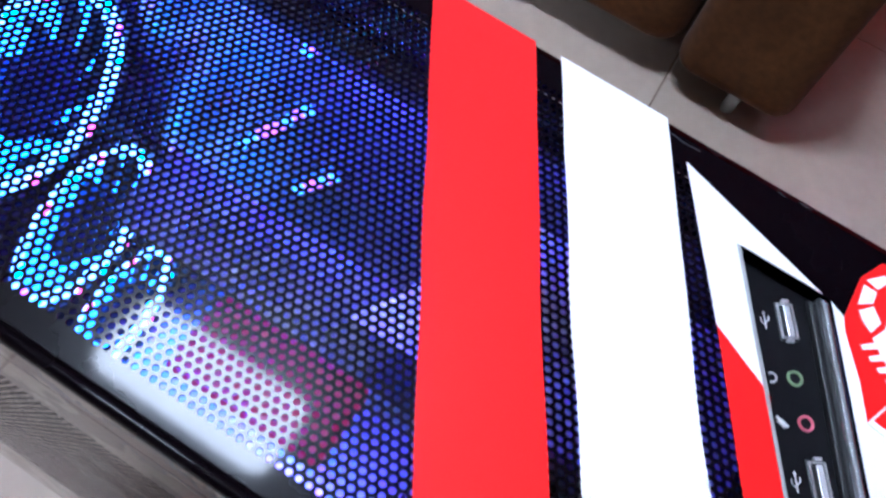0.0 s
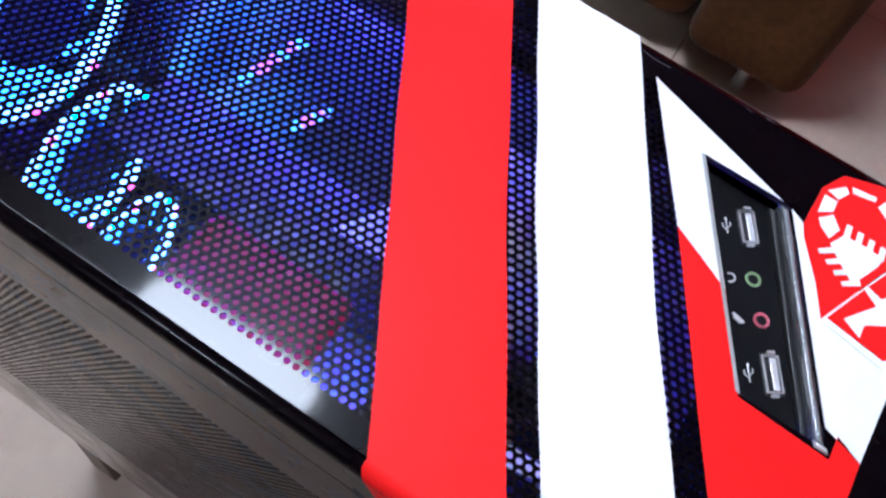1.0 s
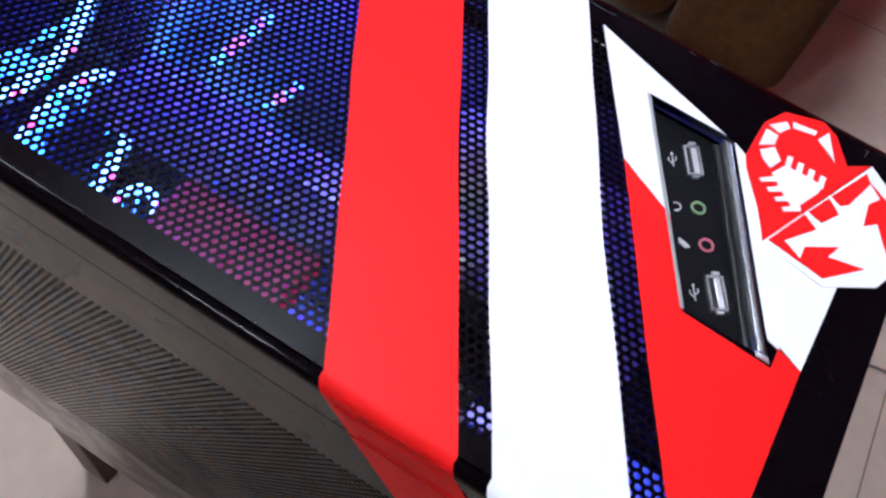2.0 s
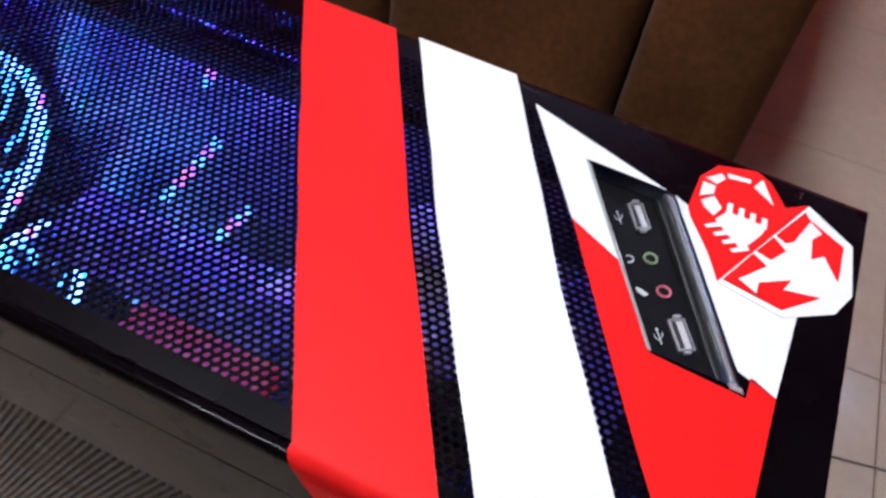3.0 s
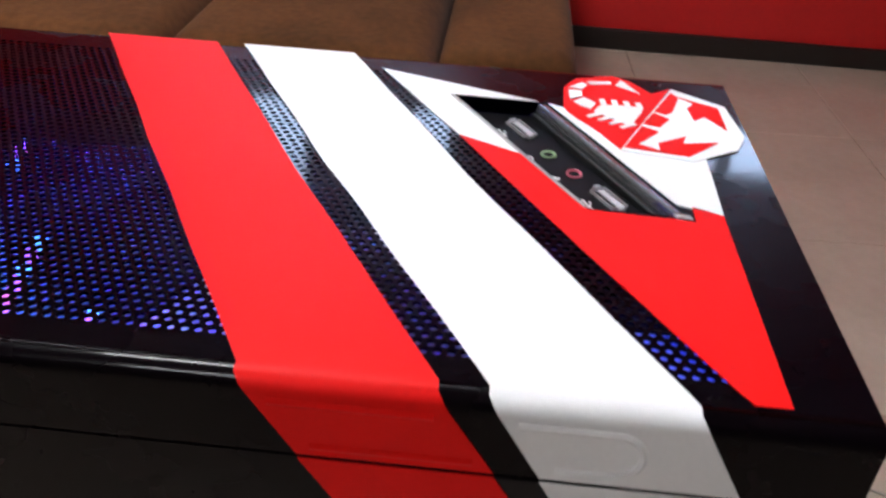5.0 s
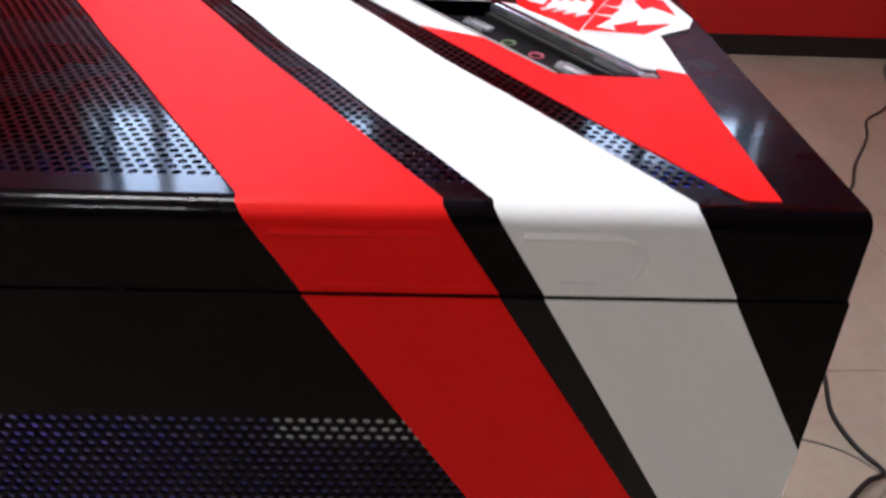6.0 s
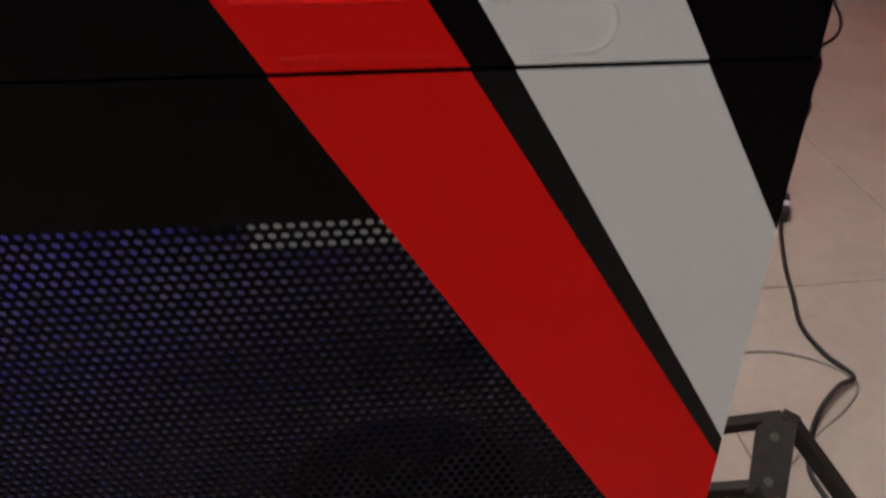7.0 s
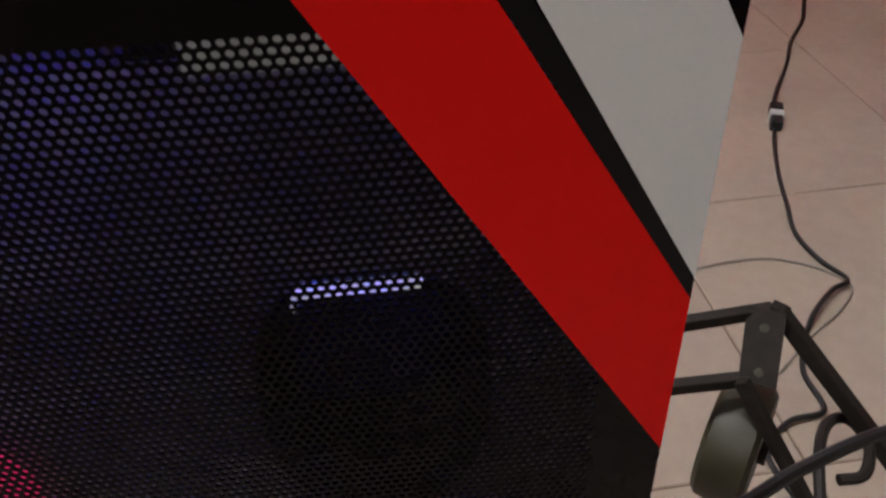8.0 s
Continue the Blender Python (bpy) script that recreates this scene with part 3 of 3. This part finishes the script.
USB_ICON = [[(0, -0.003), (0, 0.003)], [(0, -0.001), (0.0014, 0.0003), (0.0014, 0.0015)], [(0, -0.0018), (-0.0014, -0.0005), (-0.0014, 0.0009)], [(-0.0004, 0.0024), (0, 0.0032), (0.0004, 0.0024)]]


def panel_at(x, y):
    d = Vector((x - io_left(IO["y0"]), y - IO["y0"], 0))
    return d.dot(way), d.dot(across)


for place in ((-0.0752, 0.1433), (-0.0482, 0.0985)):
    a, b = panel_at(*place)
    usb_port(a, b)
    line_icon(a, b - 0.0075, USB_ICON)
for place, mat, label in (((-0.066, 0.126), GREEN_JACK, "green ringed audio jack"), ((-0.058, 0.1138), PINK_JACK, "pink ringed audio jack")):
    a, b = panel_at(*place)
    audio_jack(a, b, mat, label)
    if mat is GREEN_JACK:
        line_icon(a, b - 0.0078, [[(0.0015 * math.cos(q), 0.0015 * math.sin(q)) for q in (k * 0.45 - 2.4 + 0.5 for k in range(10))], [(-0.001, -0.0016), (0.0004, -0.0018)]], 0.0003)
    else:
        line_icon(a, b - 0.0078, [[(-0.0016, 0.0018), (0.0016, -0.0014)], [(-0.0016, 0.0006), (0.0006, -0.0016)], [(-0.0004, 0.0008), (0.0008, -0.0004)]], 0.0005)

# scorpion-shaped cut-out decal and its shield
MM = lambda pts: [((x + 1.6) / 1000, (y + 0.8) / 1000) for x, y in pts]
badge = decal("emblem_red", MM([(-60.5, 147), (-62.5, 152), (-62, 170), (-57, 180), (-43, 185), (-37, 181.5), (-29.5, 170.5), (-22, 176.5), (-45, 121.5), (-51, 133)]), RED_VINYL, 1, "red paper emblem")
decal("emblem_shield", MM([(-21.6, 176.5), (-4, 163.5), (-1.6, 139), (-6, 128), (-22, 117), (-45, 121)]), WHITE_VINYL, 1, "white paper shield")
for pts in ([(-59, 157), (-55, 161.5), (-51, 157), (-53, 151.5), (-57, 154)], [(-60, 159), (-60.3, 167.5), (-55.5, 167.5), (-55.4, 162.5)],
            [(-60, 170), (-55, 175.6), (-53, 173.5), (-55.5, 168.7)], [(-53, 177), (-44, 178.5), (-44, 176.3), (-52, 174.4)], [(-42.5, 175), (-40, 181), (-34, 169)],
            [(-52, 150), (-49, 156), (-41, 156.5), (-34.5, 156), (-35, 152), (-38, 145), (-40.5, 140), (-47, 145)]):
    decal("emblem_piece", MM(pts), WHITE_VINYL, 2, "white emblem piece", badge)
for k in range(4):
    x, y = -49.2 + 4.3 * k, 154.5 - 0.3 * k
    decal("emblem_piece", MM([(x, y + 1.2), (x - 0.4, y + 6.3), (x + 1.6, y + 6.6), (x + 2.2, y + 1.0)]), WHITE_VINYL, 2.5, "white emblem piece", badge)
    x, y = -55 + 3.6 * k, 145 - 2.3 * k
    decal("emblem_piece", MM([(x, y), (x + 5.2, y + 4.8), (x + 6.4, y + 2.8), (x + 1.2, y - 1.2)]), WHITE_VINYL, 2.5, "white emblem piece", badge)
shield = bpy.data.objects["emblem_shield"]
for pts in ([(-30.4, 154), (-22.4, 172), (-20, 168), (-24, 154.5), (-26.5, 152)], [(-35.5, 142.5), (-31, 152.5), (-26, 148), (-30, 141)],
            [(-43.5, 123), (-36.3, 140.5), (-31, 137), (-39, 126), (-32, 122.5), (-32, 128), (-22, 135), (-24, 129), (-12, 132), (-23, 120)],
            [(-20.6, 169), (-7, 161), (-7, 143), (-13, 153), (-17, 149), (-18, 159), (-15, 164)]):
    decal("emblem_piece", MM(pts), RED_VINYL, 2, "red emblem piece", shield)

# pressed slot in the skirt, covered by the films where they cross it
ZS0, ZS1 = H - 0.0185, H - 0.0062


def film_at(x, z):
    t = (H - z) / (H - SEAM)
    for mat, a, b, c, d in ((RED_VINYL, -0.1352, -0.122, -0.0915, -0.078), (WHITE_VINYL, -0.0808, -0.068, -0.0365, -0.0243)):
        if a + (b - a) * t < x < c + (d - c) * t:
            return mat
    return GLOSS_BLACK


ZM, RM = (ZS0 + ZS1) / 2, (ZS1 - ZS0) / 2
outline = [(-0.30 + 0.002 * k, ZS1) for k in range(124)] + [(-0.053 + RM * math.sin(q), ZM + RM * math.cos(q)) for q in (math.pi * k / 12 for k in range(13))] + [(-0.053 - 0.002 * k, ZS0) for k in range(1, 124)]
run, mat = [], None
for q in outline + [None]:
    now = film_at(*q) if q else None
    if now is not mat and len(run) > 1 and mat is not GLOSS_BLACK:
        part("pressed_rib", tube([(x, 0.0003, z) for x, z in (run[2:-2] if len(run) > 8 else run)], 0.0013, 8), mat, case, smooth=True)
    if now is not mat:
        run, mat = run[-1:] if run else [], now
    if q:
        run.append(q)

# small chips and scratches in the paint
CHIP = material("bare_scratch", (0.11, 0.105, 0.105), 0.5, grain=0.3, grain_scale=900)
for pts in ([(-0.0235, 0.1800), (-0.0232, 0.1835)], [(-0.0245, 0.1835), (-0.0225, 0.1837)], [(-0.1395, 0.1845), (-0.1385, 0.1800)], [(-0.1385, 0.1842), (-0.1335, 0.1832), (-0.1265, 0.1835)],
            [(-0.0965, 0.1855), (-0.0935, 0.1850)], [(-0.0885, 0.1865), (-0.0850, 0.1862)], [(-0.1980, 0.1105), (-0.1973, 0.1103)]):
    bm = bmesh.new()
    add_tube(bm, [(x, y, H - 0.00004) for x, y in pts], 0.00014, 5)
    part("paint_chip", bm, CHIP, cover)

# ---------------------------------------------------------------- inside the case
tray = part("board_tray", box(-0.425, -0.006, W - 0.016, W - 0.014, 0.42, H - 0.034), TRAY, case, "grey steel board tray")
part("rail_lip", box(-0.41, -0.205, W - 0.0185, W - 0.0165, 0.6665, 0.6685, bevel=0.0004, segments=1), CHROME, case, "polished steel lip")
part("top_rail", box(-L + 0.004, -0.006, W - 0.010, W - 0.002, H - 0.0285, H - 0.0265, bevel=0.0005), TRAY, case, "folded inner rail")


# added fill light for tray and board; the lip keeps its emitters unseen
def fill_strip(x0, x1, y, z, count):
    strip = empty("fill_strip", "added hidden strip of blue and violet fill lights inside the case", "light strip", "LED strips")
    part("tape", box(x0, x1, y - 0.004, y + 0.004, z, z + 0.0008), FAN_FRAME, strip)
    part("lip", box(x0, x1, y - 0.0048, y - 0.0041, z - 0.007, z + 0.0008), FAN_FRAME, strip)
    for k in range(count):
        x = x0 + (x1 - x0) * (k + 0.5) / count
        part("led", box(x - 0.0025, x + 0.0025, y - 0.0025, y + 0.0025, z - 0.0018, z - 0.0001), (FILL_BLUE, FILL_VIOLET)[k % 2], strip)


front_light = empty("glow_bar", "short blue glowing light bar under the front of the top grille", "light bar")
part("housing", box(-0.075, -0.018, 0.008, 0.035, H - 0.010, H - 0.0062, bevel=0.001), FAN_FRAME, front_light)
part("diffuser", box(-0.073, -0.020, 0.010, 0.033, H - 0.0061, H - 0.0042, bevel=0.0006), FRONT_GLOW, front_light, "blue glowing diffuser")
fill_strip(-0.41, -0.24, 0.0075, H - 0.006, 12)
fill_strip(-0.41, -0.215, W - 0.0235, H - 0.028, 14)


def led_fan(m, blades=9, size=0.06):
    """A case fan with a lit ring, facing along its local z."""
    fan = empty("case_fan", "black case fan with blue and cyan LED ring", "fan", "fans in the computer case")
    bm = bmesh.new()
    add_ring(bm, size * 0.95, size * 0.985, -0.021, 0.002, 36)
    for sx in (-1, 1):
        for sy in (-1, 1):
            add_box(bm, sx * size * 0.88 - 0.008, sx * size * 0.88 + 0.008, sy * size * 0.88 - 0.008, sy * size * 0.88 + 0.008, -0.021, 0.001, bevel=0.002, segments=1)
    part("frame", bm, FAN_FRAME, fan)
    bm = bmesh.new()
    add_prism(bm, circle(0, 0, size * 0.42, 28), -0.019, 0.003)
    bmesh.ops.bevel(bm, geom=[e for e in bm.edges if min(v.co.z for v in e.verts) > 0.002], offset=0.002, segments=2, affect="EDGES")
    part("hub", bm, HUB, fan)
    for k in range(blades):
        bm = bmesh.new()
        a = 2 * math.pi * k / blades
        rows = []
        for i in range(5):
            r = size * (0.36 + 0.44 * i / 4)
            t = a + 0.16 * i
            rows.append([bm.verts.new((r * math.cos(t + s), r * math.sin(t + s), z)) for s, z in ((-0.31, -0.009), (0.0, -0.0045), (0.31, 0.0005))])
        for p, q in zip(rows, rows[1:]):
            for j in range(2):
                bm.faces.new((p[j], p[j + 1], q[j + 1], q[j]))
        bmesh.ops.solidify(bm, geom=list(bm.faces), thickness=0.0012)
        part("blade", bm, FAN_BLADE, fan)
    bm = bmesh.new()
    add_ring(bm, size * 0.81, size * 0.90, -0.004, 0.0015, 48)
    part("light_ring", bm, LIGHT_RING, fan, "glowing light ring")
    count = 16
    for k in range(count):
        a = 2 * math.pi * k / count
        bm = bmesh.new()
        add_box(bm, -0.0024, 0.0024, -0.0032, 0.0032, 0.0016, 0.0034, bevel=0.0006, segments=1,
                m=Matrix.Rotation(a, 4, "Z") @ Matrix.Translation((size * 0.855, 0, 0)))
        part("led", bm, (FAN_CYAN, FAN_PINK, FAN_BLUE, FAN_CYAN, FAN_VIOLET, FAN_CYAN, FAN_BLUE, FAN_PINK)[k % 8], fan)
    fan.matrix_basis = m
    return fan


facing = Matrix.Rotation(radians(90), 4, "Y")
first = led_fan(Matrix.Translation((-0.388, 0.112, 0.594)) @ facing)
for z in (0.472, 0.350):
    copy_thing(first, Matrix.Translation((-0.388, 0.112, z)) @ facing)

cooler = empty("cpu_cooler", "black processor cooler with a white reflection put in as glow", "cooler")
bm = bmesh.new()
rr_ = 0.030
pts = []
for cx, cz, a0 in ((0.022, -0.012, 0), (-0.022, -0.012, 90), (-0.022, -0.088, 180), (0.022, -0.088, 270)):
    pts += [(cx + rr_ * math.cos(radians(a0 + 15 * k)), cz + rr_ * math.sin(radians(a0 + 15 * k))) for k in range(7)]
add_prism(bm, pts, -0.03, 0.03, Matrix.Translation((-0.095, 0.070, 0.460)) @ Matrix.Rotation(radians(90), 4, "X"))
part("shroud", bm, MATT_BLACK, cooler)
# added black wall that shuts out the tray's blue glow beside the shroud
part("glow_blocker", box(-0.1485, -0.1465, 0.020, 0.112, 0.40, 0.556), MATT_BLACK, cooler)
# reflection on the metal inside, made as a thin emitting plate
part("edge_glint", prism([(-0.129, 0.094), (-0.071, 0.104), (-0.071, 0.112), (-0.129, 0.112)], 0.4745, 0.4765), WHITE_GLINT, cooler, "white reflection put in as a glowing plate")

drive = empty("steel_drive_bay", "pale galvanised steel drive bay under the top grille", "drive bay")
part("bay_top", prism([(-0.202, 0.087), (-0.052, 0.089), (-0.052, 0.165), (-0.165, 0.165)], 0.633, 0.635), PALE, drive)
for y in (0.088, 0.1635):
    part("bay_side", box(-0.160, -0.052, y, y + 0.0015, 0.577, 0.6328), PALE, drive)
# added plate, unseen under the red stripe, keeps blue light off the bay top
part("spill_blocker", prism([(-0.1860, 0.150), (-0.1720, 0.090), (-0.1705, 0.090), (-0.1845, 0.150)], 0.6352, 0.694), PALE, drive)
part("flange", box(-0.1485, -0.0985, 0.055, 0.0878, 0.577, 0.5785), PALE, drive)
# this strip is no lamp: the glow stands in for its reflection
part("glow_bar", box(-0.131, -0.060, 0.0034, 0.0042, 0.6305, 0.6425), STRIP_GLINT, drive, "pale strip behind the side grille, its reflected light put in as glow")
part("bay_end", box(-0.151, -0.1495, 0.014, 0.0876, 0.566, 0.645), MATT_BLACK, drive, "black end plate")

card = empty("graphics_card", "graphics card with a red lit cover", "graphics card")
part("card_board", box(-0.318, -0.10, 0.0802, W - 0.066, 0.598, 0.600), PCB, card)
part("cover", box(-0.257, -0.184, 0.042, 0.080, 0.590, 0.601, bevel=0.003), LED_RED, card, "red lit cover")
# slanting streaks of reflected LED light, built as small glowing pieces on the tray
for x, z, half in ((-0.278, 0.655, 0.012), (-0.300, 0.579, 0.036), (-0.274, 0.553, 0.020)):
    streak = empty("tray_glint", "coloured reflection streak on the board tray, put in as glowing pieces", "memory module", "memory modules on the board")
    lie = Matrix.Translation((x, W - 0.0172, z)) @ Matrix.Rotation(radians(-57), 4, "Y")
    part("glint_backing", box(-half - 0.004, half + 0.004, -0.0009, 0.0009, -0.0055, 0.0055, bevel=0.0004, segments=1, m=lie), TRAY, streak)
    for k, mat in enumerate((GLINT_BLUE, GLINT_BLUE, GLINT_VIOLET, GLINT_PINK, GLINT_VIOLET, GLINT_BLUE, GLINT_VIOLET, GLINT_BLUE)):
        c, w = half * (k - 3.5) * 0.275, half * 0.125
        part("glint_piece", box(c - w, c + w, -0.0024, -0.0010, -0.0028, 0.0028, bevel=0.0006, segments=1, m=lie), mat, streak)
lower = empty("red_lit_fan", "fan with a red lit frame low in the case", "fan")
bm = bmesh.new()
add_ring(bm, 0.030, 0.0435, -0.004, 0.004, 36, Matrix.Translation((-0.2535, 0.0065, 0.480)) @ Matrix.Rotation(radians(90), 4, "X"))
part("ring", bm, LED_RING, lower)

# ---------------------------------------------------------------- things on the floor
cable = tagged(part("power_cable", tube(smooth_path([(1.33, 2.2, 0.005), (1.235, 2.125, 0.005), (1.153, 1.92, 0.005), (1.083, 1.81, 0.005), (1.005, 1.735, 0.005), (0.955, 1.625, 0.005), (0.864, 1.484, 0.005), (0.815, 1.385, 0.005), (0.745, 1.29, 0.005), (0.7, 1.205, 0.005), (0.622, 1.08, 0.005), (0.588, 1.002, 0.01), (0.558, 0.937, 0.005), (0.523, 0.841, 0.005), (0.503, 0.768, 0.005), (0.484, 0.7, 0.005), (0.489, 0.64, 0.005), (0.505, 0.594, 0.005), (0.472, 0.571, 0.012), (0.432, 0.535, 0.012), (0.404, 0.498, 0.005), (0.378, 0.446, 0.005), (0.375, 0.391, 0.005), (0.33, 0.38, 0.005), (0.29, 0.34, 0.005), (0.3, 0.27, 0.005)], 8), 0.0034, 8), RUBBER, None, "", True), "black rubber cable lying in curves on the tiles", "cable")
joint = empty("cable_connector", "black cable joint with a white collar on the tiles", "connector")
jm = Matrix.Translation((0.5882, 1.002, 0.012)) @ Matrix.Rotation(math.atan2(0.11, 0.046), 4, "Z")
part("plug", box(0.007, 0.036, -0.011, 0.011, -0.012, 0.010, bevel=0.004, m=jm), RUBBER, joint)
part("collar", box(-0.008, 0.0068, -0.012, 0.012, -0.0119, 0.0105, bevel=0.003, m=jm), CONTACT, joint, "white collar")
part("socket", box(-0.034, -0.0082, -0.010, 0.010, -0.012, 0.009, bevel=0.004, m=jm), RUBBER, joint)
tagged(part("thin_cord", tube(smooth_path([(0.2, 0.62, 0.003), (0.331, 0.647, 0.003), (0.38, 0.654, 0.003), (0.429, 0.652, 0.003), (0.476, 0.628, 0.003), (0.503, 0.595, 0.003), (0.501, 0.573, 0.003), (0.461, 0.535, 0.003), (0.418, 0.506, 0.003), (0.35, 0.45, 0.003)], 8), 0.0018, 6), GREY_CORD, None, "", True), "thin grey cord lying on the tiles", "cord")

stand = empty("wheeled_stand", "dark tubular metal stand with a wheel behind the case", "stand")


def bar(a, b, w=0.0048, label=""):
    d = Vector(b) - Vector(a)
    m = Matrix.Translation(a) @ d.to_track_quat("Z", "Y").to_matrix().to_4x4()
    return part("bar", box(-w, w, -w, w, 0, d.length, bevel=0.0012, m=m), DARK_TUBE, stand, label)


bar((0.2004, 0.2645, 0.285), (-0.0471, 0.2446, 0.285))
bar((0.1747, 0.2327, 0.247), (-0.0473, 0.2317, 0.247))
bar((-0.0471, 0.2446, 0.295), (-0.0453, 0.2471, 0))
bar((0.2022, 0.2603, 0.288), (0.4306, 0.0872, 0), 0.0058)
bar((0.1985, 0.2650, 0.2870), (0.2085, 0.2560, 0.2850), 0.0052)
bar((0.1662, 0.2248, 0.255), (0.3072, 0.0714, 0))
bm = bmesh.new()
front = [Vector(q) for q in ((0.1801, 0.2651, 0.291), (0.2049, 0.252, 0.291), (0.1902, 0.2169, 0.25), (0.1676, 0.2319, 0.25))]
deep = (front[1] - front[0]).cross(front[3] - front[0]).normalized() * 0.004
rim = [[bm.verts.new(q + k * deep) for q in front] for k in (-0.5, 0.5)]
bm.faces.new(rim[0]), bm.faces.new(rim[1][::-1])
for k in range(4):
    bm.faces.new((rim[0][k], rim[0][(k + 1) % 4], rim[1][(k + 1) % 4], rim[1][k]))
plate = part("bracket", bm, DARK_TUBE, stand, "dark steel bracket")
for u in (0.25, 0.85):
    mid = (front[0] + front[1]) / 2 * (1 - u) + (front[2] + front[3]) / 2 * u
    part("bolt", prism(circle(0, 0, 0.0032, 10), -0.0045, 0.0045, Matrix.Translation(mid) @ deep.to_track_quat("Z", "Y").to_matrix().to_4x4()), OLIVE, plate, "dull dark bolt head")
wheel_at = Matrix.Translation((0.1811, 0.235, 0.172)) @ Matrix.Rotation(radians(-38), 4, "Z") @ Matrix.Rotation(radians(90), 4, "Y")
bm = bmesh.new()
n, prof = 40, ((0.010, -0.020), (0.046, -0.020), (0.0505, -0.016), (0.052, 0.0), (0.0505, 0.016), (0.046, 0.020), (0.010, 0.020))
loops = [[bm.verts.new(wheel_at @ Vector((r * math.cos(2 * math.pi * k / n), r * math.sin(2 * math.pi * k / n), z))) for k in range(n)] for r, z in prof]
for p, q in zip(loops, loops[1:] + loops[:1]):
    for k in range(n):
        bm.faces.new((p[k], p[(k + 1) % n], q[(k + 1) % n], q[k]))
wheel = part("wheel", bm, OLIVE, stand, "olive black wheel", smooth=True)
part("axle", prism(circle(0, 0, 0.0098, 16), -0.019, 0.026, wheel_at), DARK_TUBE, wheel)
part("hook", tube(smooth_path([(0.2076, 0.1507, 0.19), (0.2247, 0.1937, 0.2), (0.2431, 0.2196, 0.2), (0.2595, 0.2241, 0.2), (0.2659, 0.2107, 0.2), (0.2619, 0.1895, 0.2), (0.2469, 0.1706, 0.2), (0.2276, 0.1693, 0.2)], 6), 0.0045, 8), DARK_TUBE, stand, "bent dark hook", True)
bar((0.2076, 0.1507, 0.19), (0.2563, 0.1266, 0.105))
tagged(part("hanging_cable", tube(smooth_path([(0.007, 0.0951, 0.345), (0.0522, 0.088, 0.305), (0.1019, 0.0966, 0.292), (0.151, 0.1142, 0.297), (0.2134, 0.1314, 0.3), (0.3029, 0.1571, 0.27), (0.4163, 0.195, 0.12), (0.4893, 0.234, 0.012), (0.6221, 0.2499, 0.006)], 8), 0.0044, 8), RUBBER, None, "", True), "thick black cable hanging from the case front", "cable")

# tiles of the floor; those along the walls are cut to fit
for i in range(-8, 7):
    for j in range(-11, 5):
        u, v = (i + 0.5) * PITCH, (j + 0.5) * PITCH
        cx, cy = TX + u * math.cos(TILT) - v * math.sin(TILT), TY + u * math.sin(TILT) + v * math.cos(TILT)
        if not (X0 - 0.24 < cx < X1 + 0.24 and Y0 - 0.24 < cy < Y1 + 0.24):
            continue
        place = pose(cx, cy, 0, 0, 0, math.degrees(TILT))
        laid = tile_mesh
        if not (X0 + 0.24 < cx < X1 - 0.24 and Y0 + 0.24 < cy < Y1 - 0.24):
            bm = bmesh.new()
            bm.from_mesh(tile_mesh)
            bm.transform(place)
            for spot, outward in (((X0, 0, 0), (-1, 0, 0)), ((X1, 0, 0), (1, 0, 0)), ((0, Y0, 0), (0, -1, 0)), ((0, Y1, 0), (0, 1, 0))):
                bmesh.ops.bisect_plane(bm, geom=bm.verts[:] + bm.edges[:] + bm.faces[:], plane_co=spot, plane_no=outward, clear_outer=True)
            bm.transform(place.inverted())
            if not bm.faces:
                bm.free()
                continue
            laid = bpy.data.meshes.new("tile")
            bm.to_mesh(laid)
            bm.free()
            laid.materials.append(TILE)
        tile = new("tile", laid)
        tile.location, tile.rotation_euler = (cx, cy, 0), (0, 0, TILT)
        tile.parent = floor
